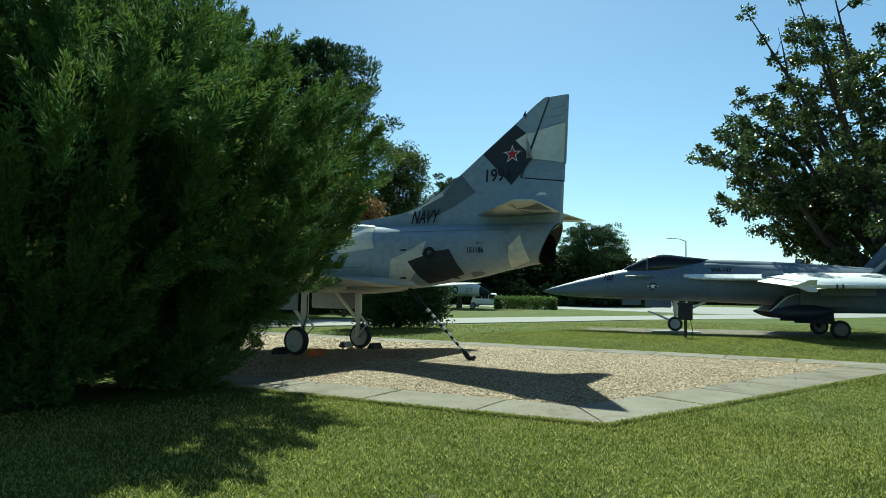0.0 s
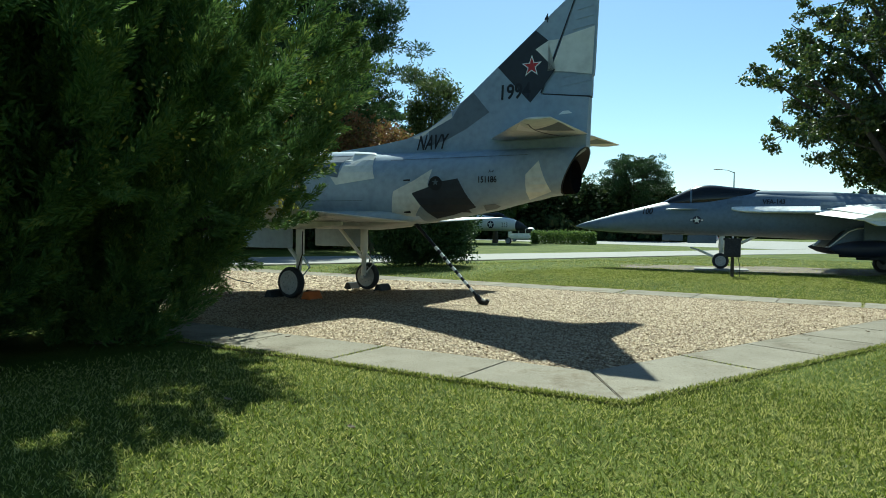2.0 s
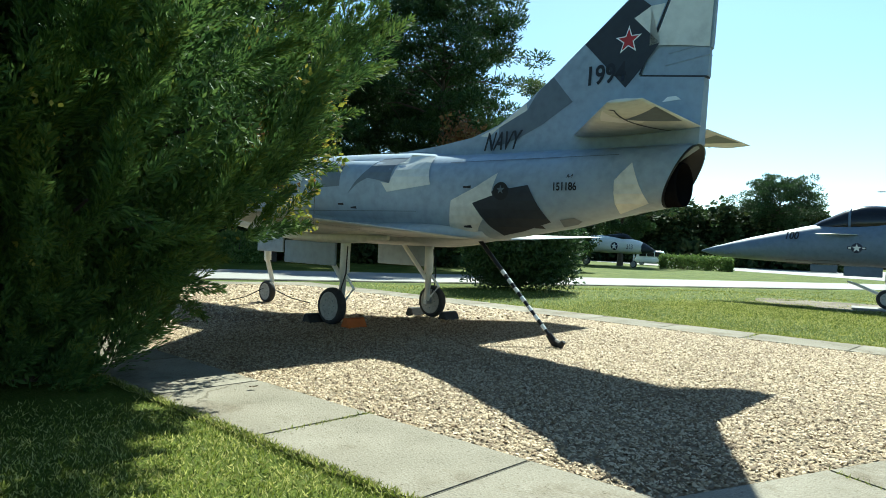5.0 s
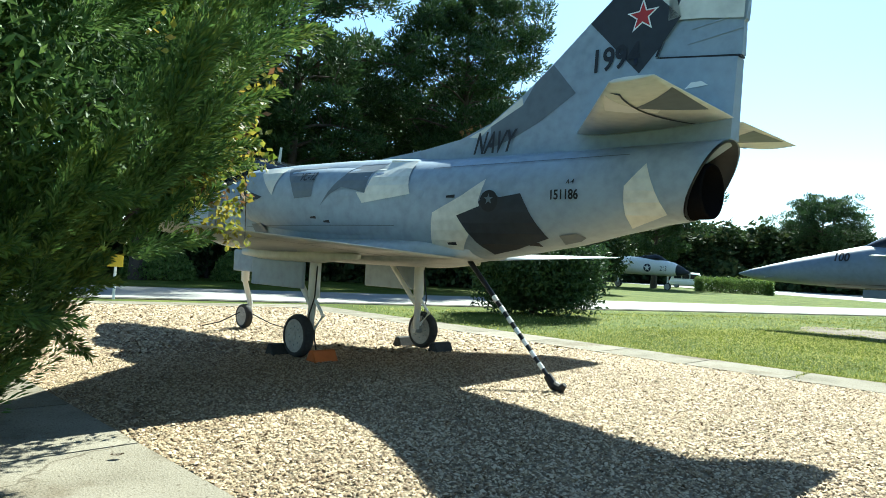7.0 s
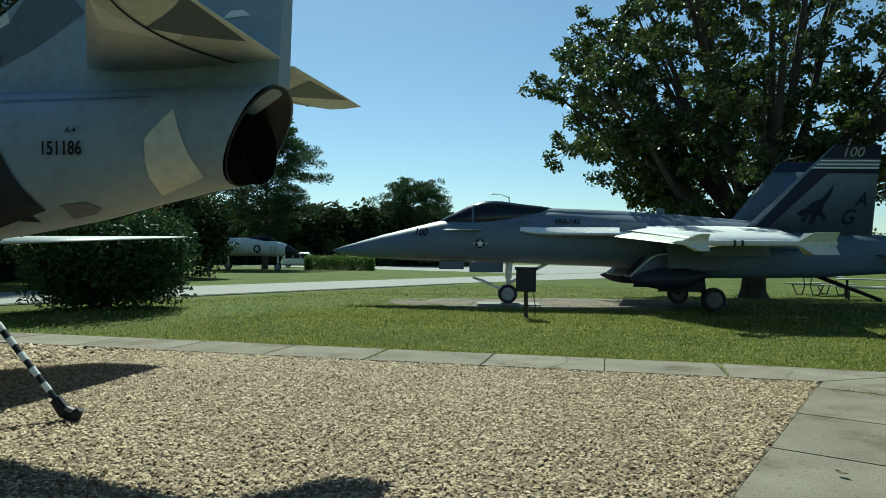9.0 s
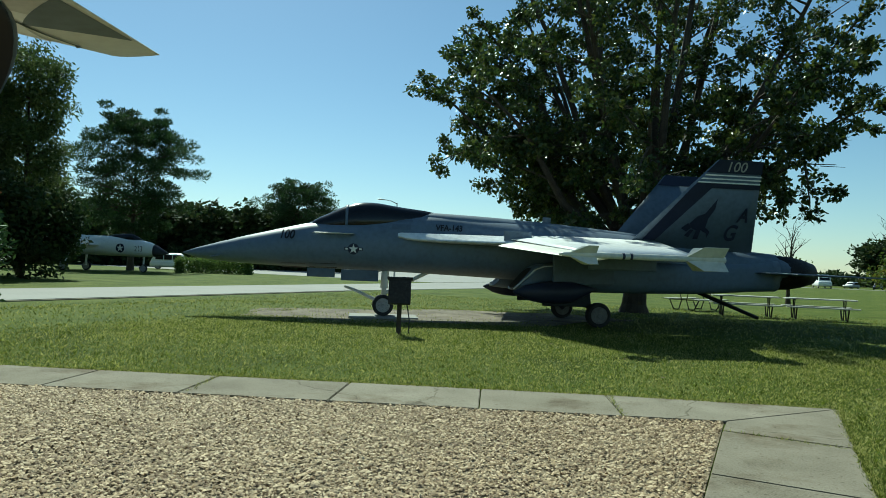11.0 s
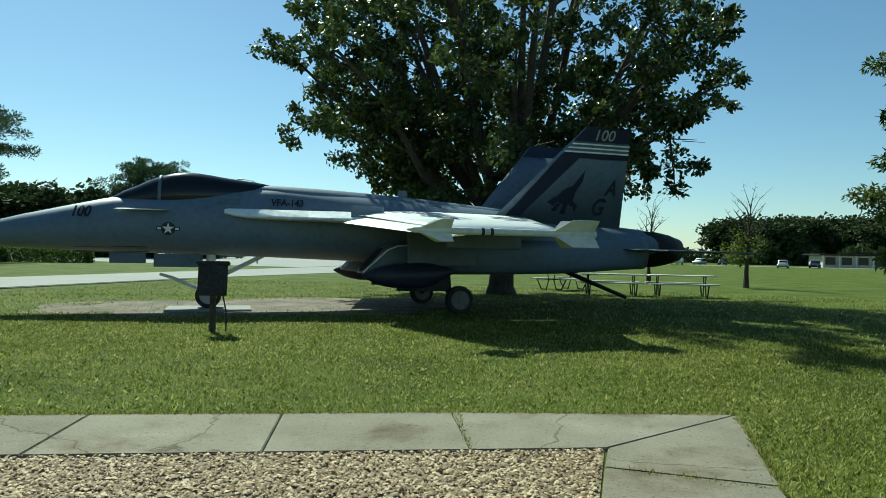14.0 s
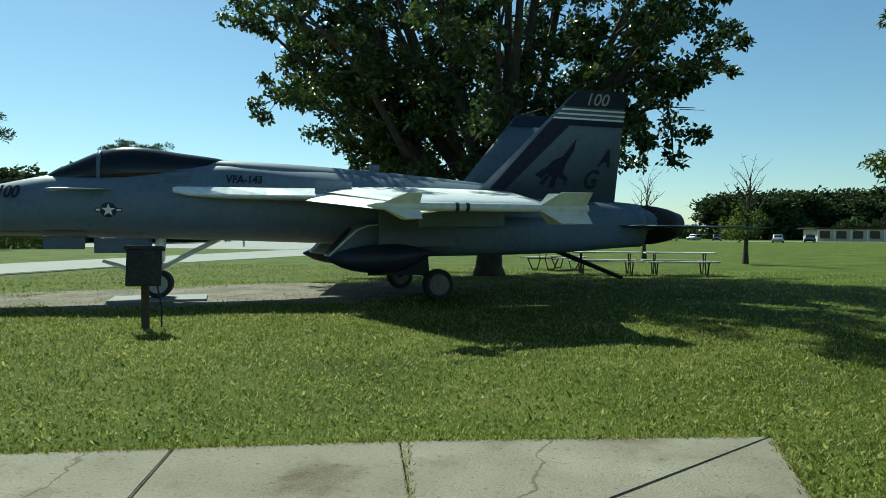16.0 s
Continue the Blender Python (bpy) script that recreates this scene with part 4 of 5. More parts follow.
    part("gear_door", box(1.25, 0.04, 0.62, 4.5, s * 1.3, 0.88, 0.02, rot=Matrix.Rotation(s * 0.3, 4, "X")), M_DARK, F18)
    wheel(F18, 0.0, s * 0.17, 0.41, 0.27, 0.16, 0.66)
part("nose_gear_strut", tube([(0.05, 0, 1.5), (0.02, 0, 0.85), (0.02, 0, 0.84), (0, 0, 0.41)], [0.1, 0.1, 0.065, 0.065], 14), M_WHITE, F18, "", True)
part("nose_axle", tube([(0, -0.2, 0.41), (0, 0.2, 0.41)], 0.04), M_STEEL, F18)
part("drag_brace", tube([(0.05, 0, 0.72), (1.25, 0, 1.35)], 0.05), M_CREAM, F18)
part("launch_bar", tube([(-0.1, 0, 0.5), (-0.75, 0, 0.78), (-1.0, 0, 0.86)], [0.05, 0.04, 0.03]), M_CREAM, F18)
part("nose_gear_door", box(0.95, 0.04, 0.28, -0.62, -0.3, 1.16, 0.02), M_HORND, F18)
part("nose_gear_door", box(0.95, 0.04, 0.28, -0.62, 0.3, 1.16, 0.02), M_HORND, F18)
part("nose_gear_door", box(0.7, 0.04, 0.22, -1.6, -0.25, 1.2, 0.02), M_HORND, F18)
part("arresting_hook", tube([(8.4, 0, 1.1), (10.4, 0, 0.35)], [0.06, 0.05], 10), M_BLACK, F18, "striped lowered arresting hook")


def on_f18fin(bm, s, lift=0.05):
    for v in bm.verts:
        u = (v.co.z - 2.2) / 2.2
        v.co.x += 0.08
        v.co.y = s * (0.8 + 0.75 * u) - lift * (1 - 0.4 * u)
    return bm


for s, lift in ((1, 0.085), (1, -0.085), (-1, 0.085)):
    part("fin_tip_band", on_f18fin(patch([(7.93, 4.1), (8.22, 4.42), (9.4, 4.42), (9.42, 4.1)]), s, lift), M_NAVYB, F18, "dark blue fin tip band")
    if s * lift > 0:
        continue
    for z in (3.86, 3.95, 4.04):
        part("fin_stripe", on_f18fin(patch([(7.76 + (z - 3.9) * 0.92, z - 0.02), (7.8 + (z - 3.9) * 0.92, z + 0.015), (9.43, z + 0.015), (9.43, z - 0.02)]), s, lift), M_WHITE, F18)
    part("fin_stripe", on_f18fin(patch([(7.66, 3.76), (7.74, 3.84), (9.44, 3.84), (9.44, 3.72), (8.15, 3.72), (6.85, 2.35), (6.5, 2.35)]), s, lift), M_NAVYB, F18, "dark diagonal fin stripe")
    for poly in ([(7.72, 2.82), (7.9, 3.0), (8.1, 3.08), (8.36, 3.46), (8.34, 3.2), (8.2, 2.95), (8.16, 2.72), (8.0, 2.62), (7.8, 2.68)], [(7.5, 2.68), (7.68, 2.82), (7.82, 2.74), (7.66, 2.6)],
                 [(7.62, 2.5), (7.76, 2.66), (7.86, 2.66), (7.74, 2.46)], [(7.86, 2.42), (7.92, 2.64), (8.04, 2.64), (8.0, 2.42)], [(8.06, 2.64), (8.14, 2.74), (8.3, 2.62), (8.24, 2.46), (8.2, 2.58)]):
        part("emblem", on_f18fin(patch(poly), s, lift), M_NAVYB, F18, "dark winged beast emblem")
part("lettering", on_f18fin(letters("100", 0.34, 8.42, 4.14, 1, 0.15, 1.1, 0.003), -1, lift + 0.006), M_RIM, F18, "faded white number 100")
part("lettering", on_f18fin(letters("A", 0.5, 8.98, 2.9, 1, 0.2, 0.85, 0.012), -1, lift + 0.004), M_NAVYB, F18)
part("lettering", on_f18fin(letters("G", 0.56, 8.66, 2.42, 1, 0.2, 0.85, 0.012), -1, lift + 0.004), M_NAVYB, F18)
part("lettering", wrap(letters("100", 0.3, -2.66, 2.03, 1, 0.15, 0.85, 0.008), F_FINE, -1, 0.02, 0, 2.2), M_BLACK, F18, "black number 100")
part("lettering", wrap(letters("VFA-143", 0.21, 1.25, 2.37, 1, 0.12, 0.92, 0.006), F_FINE, -1, 0.022, 0, 2.2), M_BLACK, F18, "black squadron lettering VFA-143")
part("insignia_bar", wrap(patch([(-1.03, 1.78), (-1.03, 1.86), (-0.57, 1.86), (-0.57, 1.78)]), F_FINE, -1, 0.006, 0.12, 2.2), M_NAVYB, F18)
part("insignia_bar", wrap(patch([(-1.01, 1.8), (-1.01, 1.84), (-0.59, 1.84), (-0.59, 1.8)]), F_FINE, -1, 0.009, 0.12, 2.2), M_WHITE, F18)
part("insignia_disc", wrap(disc(0.14, -0.8, 1.82), F_FINE, -1, 0.013, 0.12, 2.2), M_NAVYB, F18)
part("insignia_star", wrap(star(0.125, -0.8, 1.818), F_FINE, -1, 0.018, 0, 2.2), M_WHITE, F18, "white star in a dark disc")
for poly in ([(0.15, 2.36), (0.15, 2.5), (0.62, 2.5), (0.62, 2.36)], [(0.3, 2.58), (0.3, 2.64), (0.68, 2.64), (0.68, 2.58)]):
    part("panel_outline", wrap(patch(poly), F_FINE, -1, 0.006, 0.12, 2.2), M_HORND, F18)
for x0, x1, z in ((-2.6, -2.0, 1.36), (-1.9, -1.2, 1.38)):
    part("lower_panel", wrap(patch([(x0, z - 0.05), (x0, z + 0.06), (x1, z + 0.06), (x1, z - 0.05)]), F_FINE, -1, 0.006, 0.12, 2.2), M_DARK, F18)

pad = thing("concrete_block", F18.matrix_world.copy(), "pale concrete pad under the nose wheels", "concrete pad")
part("slab", box(1.75, 1.1, 0.1, 0.02, -0.05, 0.092, 0.015), M_ROAD, pad)

# notice post on the lawn
post = thing("notice_post", pose(-6.2, 13.55, 0.1, 0, 0, 25), "dark notice board on a weathered wooden post", "notice board")
part("post", box(0.09, 0.09, 1.0, 0, 0, 0.42, 0.008), M_BARK, post)
part("board", box(0.44, 0.12, 0.5, 0, -0.07, 0.83, 0.02, rot=Matrix.Rotation(-0.18, 4, "X")), M_DARKMETAL, post)
part("board_cap", box(0.5, 0.16, 0.05, 0, -0.02, 1.09, 0.01, rot=Matrix.Rotation(-0.18, 4, "X")), M_DARKMETAL, post)
part("cable", tube([(0.12, 0.05, 0.7), (0.2, 0.05, 0.3), (0.2, 0.05, -0.02)], 0.012, 6), M_BLACK, post)


# ---- plants ----
def add_leaves(name, centres, radii, per, length, width, material, parent, rng, out=0.5, up=0.2, flat=1.0, label=""):
    """Clumps of leaves about the centres."""
    c = np.repeat(np.asarray(centres, float), per, 0)
    r = np.repeat(np.asarray(radii, float), per)[:, None]
    d = unit(rng.normal(size=c.shape)) * rng.random((len(c), 1)) ** 0.45
    d[:, 2] *= flat
    p = c + d * r
    u = unit(rng.normal(size=c.shape) * (1 - out) + unit(d) * out + np.array([0, 0, up]))
    v = unit(np.cross(u, rng.normal(size=c.shape)))
    k = 0.6 + 0.8 * rng.random(len(c))
    return part(name, leaf_mesh(name, p, u, v, length * k, width * k), material, parent, label)


def grow(rng, base, height, r0, limbs, lean=0.3, start=0.3, rise=0.6, reach=3.0, twigs=3, shape=None, kinks=4):
    """Trunk and limbs as one mesh, and the places of the twig ends."""
    bm = bmesh.new()
    pts, rad = [], []
    for k in range(kinks + 3):
        u = k / (kinks + 2)
        pts.append(Vector((base[0] + lean * math.sin(2.2 * u + base[0]) * u * 0.6, base[1] + lean * math.cos(3 * u) * u * 0.4, base[2] + height * u)))
        rad.append(r0 * (1 - 0.88 * u) * (1.35 if k == 0 else 1))
    tube(pts, rad, 10, bm)
    ends = []
    for k in range(limbs):
        u = start + (0.97 - start) * (k + rng.random()) / limbs
        i = min(int(u * (kinks + 2)), kinks + 1)
        p = pts[i].lerp(pts[i + 1], u * (kinks + 2) - i)
        a = k * 2.4 + rng.random() * 0.9
        w = (shape(u) if shape else 1.0) * reach * (0.75 + 0.45 * rng.random())
        tip = p + Vector((math.cos(a) * w, math.sin(a) * w, w * rise * (0.6 + 0.7 * rng.random())))
        mid = p.lerp(tip, 0.5) + Vector((rng.normal() * 0.12 * w, rng.normal() * 0.12 * w, 0.1 * w))
        rr = max(0.02, r0 * (1 - 0.88 * u) * 0.5)
        tube([p, p.lerp(mid, 0.5) + Vector((0, 0, 0.03 * w)), mid, tip], [rr, rr * 0.8, rr * 0.6, rr * 0.2], 6, bm)
        ends.append((tip, w)), ends.append((mid.lerp(tip, 0.5), w))
        for j in range(twigs):
            f = 0.3 + 0.6 * rng.random()
            s = p.lerp(mid, f * 2) if f < 0.5 else mid.lerp(tip, f * 2 - 1)
            e = s + Vector(rng.normal(size=3)).normalized() * w * 0.38 * (0.6 + 0.6 * rng.random()) + Vector((0, 0, w * 0.08))
            tube([s, s.lerp(e, 0.55) + Vector((0, 0, 0.02 * w)), e], [rr * 0.4, rr * 0.28, rr * 0.1], 5, bm)
            ends.append((e, w))
    return bm, ends


def pine(m, seed, height, r0, label, reach=3.2, start=0.38, per=215, group="tall pines"):
    rng = np.random.default_rng(seed)
    ob = thing("pine_tree", m, label, "pine tree", group)
    bm, ends = grow(rng, (0, 0, -0.1), height, r0, 44, 0.5, start, 0.16, reach, 4, lambda u: 0.45 + 0.9 * math.sin(math.pi * min(1, (u - start) / (1.02 - start)) ** 0.8) if u < 0.96 else 0.4)
    part("trunk", bm, M_BARK, ob)
    add_leaves("crown", [tuple(e) for e, w in ends], [0.12 * w + 0.26 for e, w in ends], per, 0.3, 0.085, M_PINE, ob, rng, 0.65, 0.4, 0.55)
    return ob


def leafy(name, m, seed, height, r0, material, label, category, limbs=16, reach=3.0, start=0.2, rise=0.9, per=160, leaf=0.2, wid=0.12, clump=0.3, group="", shape=None, twigs=4, out=0.3, up=-0.1, flat=0.8):
    rng = np.random.default_rng(seed)
    ob = thing(name, m, label, category, group)
    bm, ends = grow(rng, (0, 0, -0.1), height, r0, limbs, 0.4, start, rise, reach, twigs, shape)
    part("trunk", bm, M_BARK, ob)
    add_leaves("crown", [tuple(e) for e, w in ends], [clump * w + 0.2 for e, w in ends], per, leaf, wid, material, ob, rng, out, up, flat)
    return ob


# feathery evergreen beside the walk
def juniper(m, label):
    rng = np.random.default_rng(11)
    ob = thing("juniper", m, label, "evergreen tree")
    prof_z, prof_r = [0.0, 0.4, 0.9, 1.3, 1.7, 2.2, 2.8, 3.2, 3.6, 4.0, 4.4, 5.0], [0.8, 0.85, 1.1, 1.55, 2.3, 2.75, 2.85, 2.7, 2.35, 1.7, 0.85, 0.15]
    part("trunk", tube([(0, 0, -0.1), (0.05, 0, 1.5), (0, 0.06, 3.0), (0, 0, 4.3)], [0.2, 0.16, 0.1, 0.02], 10), M_BARK, ob)
    base, axis, size = [], [], []
    for k in range(190):
        a = k * 2.39996 + rng.random() * 0.5
        z = 0.05 + 4.6 * ((k + 0.5) / 190) ** 0.85
        R = float(np.interp(z, prof_z, prof_r)) * (0.66 + 0.3 * rng.random())
        out = Vector((math.cos(a), math.sin(a), 0))
        b = out * R + Vector((0, 0, z - 0.15))
        if k % 5 == 0:
            part("branch", tube([(0, 0, max(0.1, z * 0.7)), tuple(out * R * 0.4 + Vector((0, 0, z * 0.8))), tuple(out * R * 0.75 + Vector((0, 0, z * 0.9)))], [0.03, 0.022, 0.012], 5), M_BARK, ob)
        lead = out * (0.5 + 0.25 * rng.random()) + Vector((0, 0, 0.5 + 0.5 * rng.random() + 0.14 * max(0.0, z - 3.0)))
        big = 0.75 + 0.6 * rng.random()
        for j in range(6):
            d = (lead + Vector(rng.normal(size=3)) * (0.0 if j == 0 else 0.34)).normalized()
            base.append(tuple(b + lead * (0.06 * j * big) + Vector(rng.normal(size=3)) * 0.07)), axis.append(tuple(d)), size.append(big * (0.95 if j == 0 else 0.42 + 0.3 * rng.random()))
    per = 330
    c, d, l = np.repeat(np.array(base), per, 0), np.repeat(np.array(axis), per, 0), np.repeat(np.array(size), per)
    t = rng.random(len(c)) ** 0.9
    side = unit(np.cross(d, rng.normal(size=c.shape)))
    wide = l * 0.17 * (1 - t) ** 0.75 * np.sqrt(t + 0.12) * 1.25
    p = c + d * (t * l)[:, None] + side * (wide * rng.random(len(c)) ** 0.5)[:, None]
    u = unit(d * 0.9 + side * 0.55 + rng.normal(size=c.shape) * 0.22)
    v = unit(np.cross(u, rng.normal(size=c.shape)))
    k = 0.6 + 0.8 * rng.random(len(c))
    # Paler tips: young growth, with the light on it put into the colour.
    tips = (t > 0.62) & (rng.random(len(c)) < 0.6)
    for nm, sel, mt, lb in (("foliage", ~tips, M_JUN, "feathery upright dark green sprays"), ("young_growth", tips, M_JUNT, "yellow-green young tips, paled to look lit")):
        part(nm, leaf_mesh(nm, p[sel], u[sel], v[sel], 0.066 * k[sel], 0.015 * k[sel]), mt, ob, lb)
    n = 95000
    a, z = rng.random(n) * 6.283, 0.02 + 4.7 * rng.random(n) ** 0.9
    r = np.interp(z, prof_z, prof_r) * 0.78 * np.sqrt(rng.random(n)) * (0.86 + 0.2 * np.sin(3 * a + 1.3 * z) * np.sin(2.1 * z + a))
    p = np.stack([r * np.cos(a), r * np.sin(a), z], 1)
    u = unit(rng.normal(size=(n, 3)) + np.array([0, 0, 0.7]))
    v = unit(np.cross(u, rng.normal(size=(n, 3))))
    part("inner_foliage", leaf_mesh("inner_foliage", p, u, v, 0.09 + 0.05 * rng.random(n), 0.022 + 0.014 * rng.random(n)), M_JUN, ob)
    cl = []
    for _ in range(30):
        a, z = rng.random() * 6.283, 1.2 + 3.6 * rng.random()
        R = float(np.interp(z, prof_z, prof_r)) * 0.98
        cl.append((math.cos(a) * R, math.sin(a) * R, z))
    add_leaves("climber_leaves", cl, [0.13] * 30, 12, 0.05, 0.032, M_YEL, ob, rng, 0.3, -0.1, 1.0, "scattered bright climber leaves")
    return ob


JUN = juniper(pose(-4.55, -3.4, 0, 0, 0, 20), "dense dark feathery evergreen beside the concrete walk")


def creeper(m, label):
    """Yellowing climber hanging in the evergreen's outer branches."""
    rng = np.random.default_rng(15)
    ob = thing("creeper", m, label, "climbing plant")
    stem = [(0.0, 0.0, -0.05), (0.2, 0.5, 0.9), (0.1, 1.2, 1.7), (-0.1, 1.75, 2.3), (-0.15, 1.95, 3.0)]
    part("stem", tube(stem, [0.02, 0.018, 0.014, 0.01, 0.006], 6), M_BARK, ob)
    cs = []
    for k in range(15):
        x0, y0, z0 = -0.15 + rng.normal() * 0.45, 1.8 + rng.normal() * 0.2, 2.3 + 0.9 * rng.random()
        drop = 0.5 + 0.6 * rng.random()
        part("runner", tube([(-0.12, 1.85, 2.6), (x0, y0, z0), (x0 + 0.05, y0 + 0.08, z0 - drop * 0.5), (x0 + 0.02, y0 + 0.1, z0 - drop)], [0.006, 0.006, 0.005, 0.003], 5), M_BARK, ob)
        cs += [(x0 + rng.normal() * 0.07, y0 + 0.07 + rng.normal() * 0.07, z0 - drop * j / 5) for j in range(6)]
    add_leaves("foliage", cs, [0.14] * len(cs), 26, 0.07, 0.045, M_YEL, ob, rng, 0.3, -0.3)
    add_leaves("turning_leaves", cs[::3], [0.16] * len(cs[::3]), 16, 0.07, 0.045, M_RUST, ob, rng, 0.3, -0.3, 1.0, "orange-brown turning leaves")
    return ob


creeper(pose(-5.2, -2.85, 0), "thin climber with yellowing leaves in the evergreen")

copy_thing(JUN, pose(-5.4, -4.95, 0, 0, 0, 140))
# Mostly out of view: added to fill out the shadow on the lawn.
copy_thing(JUN, pose(-3.9, -5.3, 0, 0, 0, 255))

# broad leafy tree behind the twin-finned jet
def broad_tree():
    rng = np.random.default_rng(4)
    ob = thing("oak_tree", pose(-4.2, 28.6, 0), "broad spreading oak with many steep limbs", "oak tree")
    bm = bmesh.new()
    ends = []
    tube([(0, 0, -0.1), (0, 0, 0.3), (0.05, 0, 1.2), (0.1, 0.05, 2.1)], [0.62, 0.46, 0.4, 0.42], 14, bm)
    low = [(-0.25, 7.6, 10.2), (0.15, 7.9, 8.2), (0.5, 7.0, 12.0), (-0.5, 7.2, 5.6), (2.85, 8.5, 7.2), (3.3, 8.5, 9.2), (2.75, 6.4, 14.0), (3.2, 7.0, 12.4), (3.65, 6.2, 15.4), (4.3, 5.6, 14.5), (2.4, 5.0, 16.5)]
    for k in range(28):
        a = k * 2.4 + 0.3 if k < 17 else low[k - 17][0]
        spread_r = 1.0 if k > 16 else [0.9, 3.0, 4.9, 4.0, 6.0, 2.1, 6.5, 5.4, 3.5, 6.6, 6.2, 6.4, 6.8, 5.2, 6.2, 6.6, 4.6][k]
        top = low[k - 17][2] if k > 16 else [15.5, 14.0, 11.5, 13.0, 8.5, 15.0, 6.8, 10.0, 14.5, 7.4, 6.2, 8.8, 7.6, 12.0, 10.4, 6.0, 13.2][k] * (1.25 if k % 3 else 1.15)
        p0 = Vector((0.1, 0.05, 1.9))
        p3 = Vector((math.cos(a) * spread_r * (1.16 if math.cos(a) < 0 else 1.42), math.sin(a) * spread_r * 1.16, top))
        if k > 16:
            p3 = Vector((math.cos(a) * low[k - 17][1], math.sin(a) * low[k - 17][1], top))
        p1 = p0.lerp(p3, 0.3) + Vector((math.cos(a), math.sin(a), 0)) * 0.15 * spread_r
        p2 = p0.lerp(p3, 0.65) + Vector((rng.normal() * 0.3, rng.normal() * 0.3, 0))
        tube([p0, p1, p2, p3], [0.2, 0.15, 0.09, 0.02], 8, bm)
        ends += [p3, p2.lerp(p3, 0.85), p2.lerp(p3, 0.7)]
        for j in range(15):
            if rng.random() > 0.72:
                continue
            u = 0.22 + 0.78 * (j + rng.random()) / 17
            s = p0.lerp(p1, u * 3) if u < 0.333 else (p1.lerp(p2, u * 3 - 1) if u < 0.667 else p2.lerp(p3, u * 3 - 2))
            z = s.z
            R = float(np.interp(z, [2.5, 4, 6, 9, 13, 17, 20], [1.6, 2.4, 2.7, 2.8, 2.6, 2.0, 1.0]))
            dd = Vector((rng.normal(), rng.normal(), 0.25 + 0.3 * rng.normal())).normalized() + Vector((math.cos(a), math.sin(a), 0)) * 0.5
            e = s + dd.normalized() * R * (0.5 + 0.6 * rng.random())
            tube([s, s.lerp(e, 0.5) + Vector((0, 0, 0.12)), e], [0.045, 0.03, 0.01], 5, bm)
            ends.append(e), ends.append(s.lerp(e, 0.6))
            for _ in range(2):
                f = s.lerp(e, 0.4 + 0.5 * rng.random())
                g = f + Vector(rng.normal(size=3)).normalized() * 0.8
                tube([f, g], [0.018, 0.006], 4, bm)
                ends.append(g)
    part("trunk", bm, M_BARK, ob, "dark trunk dividing into steep limbs")
    ends = [e for e in ends if e.z > 3.0 and rng.random() < 0.8]
    add_leaves("crown", [tuple(e) for e in ends], [0.24 + 0.28 * rng.random() for e in ends], 115, 0.17, 0.105, M_OAK, ob, rng, 0.25, -0.15, 0.75, "dark green glossy leaves")
    return ob


broad_tree()
cyp = leafy("bald_cypress", pose(7.9, 20.4, 0), 8, 10.0, 0.2, M_CYP, "feathery cypress with drooping rust-tinged branches", "cypress tree", 34, 3.1, 0.1, 0.06, 420, 0.15, 0.045, 0.14, "", lambda u: 0.95 - 0.3 * u, 7, 0.3, -0.4, 0.4)
shrub = leafy("low_shrub", pose(-16.0, 9.4, 0), 21, 1.5, 0.16, M_PINE, "dark low spreading shrub behind the jet", "shrub", 30, 1.45, 0.2, 0.4, 420, 0.13, 0.05, 0.36, "", None, 4, 0.4, 0.2, 0.8)

PINE_A = pine(pose(-39.2, 17.8, 0), 1, 19.6, 0.34, "tall pine with a broad rounded dark crown across the road", 4.3, 0.42, 260)
PINE_B = pine(pose(-37.8, 6.2, 0, 0, 0, 70), 2, 22.5, 0.34, "tall pine with dense layered crown across the road", 4.0, 0.25, 260)
PINE_C = pine(pose(-57, 50, 0), 3, 15.5, 0.28, "younger pine with a rounded crown across the road", 4.2, 0.2)
for src, x, y, a in ((PINE_B, -33.5, -1.5, 200), (PINE_A, -36, -7, 40), (PINE_B, -34, -13, 320), (PINE_C, -43, 1, 80), (PINE_C, -45, 11, 10), (PINE_A, -48, -4, 170), (PINE_C, -30, -18, 150), (PINE_A, -42, -15, 260), (PINE_C, -47, 21, 140), (PINE_C, -54, 17, 30), (PINE_C, -52, 5, 90), (PINE_C, -62, 36, 200)):
    copy_thing(src, pose(x, y, 0, 0, 0, a))
UNDER = leafy("undergrowth_tree", pose(-40, 18, 0), 31, 4.0, 0.1, M_WOODS, "small leafy tree under the pines", "tree", 18, 2.2, 0.1, 0.5, 110, 0.28, 0.16, 0.34, "trees under the pines")
for x, y, a in ((-42, 8, 50), (-38, -9, 120), (-45, -14, 200), (-37, 26, 20), (-48, 20, 300), (-52, 28, 10), (-36, -20, 250), (-47, 1, 170), (-40, 13, 210), (-38.5, 2, 280), (-56, 12, 35), (-60, 22, 140), (-54, -8, 60)):
    copy_thing(UNDER, pose(x, y, 0, 0, 0, a))

leafy("rust_tree", pose(-30.4, 16.2, 0), 35, 6.8, 0.1, M_RUST, "small tree with rust-tinged leaves under the pines", "tree", 16, 2.4, 0.3, 0.4, 120, 0.22, 0.13, 0.34)
leafy("pale_tree", pose(-43, 29.8, 0), 37, 13.8, 0.2, M_YPINE, "paler fluffy green tree behind the pines", "tree", 26, 2.3, 0.3, 0.5, 150, 0.3, 0.1, 0.3)


# far woods
FAR = leafy("far_tree", pose(-90, 60, 0), 41, 10.0, 0.25, M_WOODS, "distant dark woodland tree", "tree", 22, 3.6, 0.12, 0.4, 48, 0.75, 0.46, 0.36, "woodland beyond the car park")
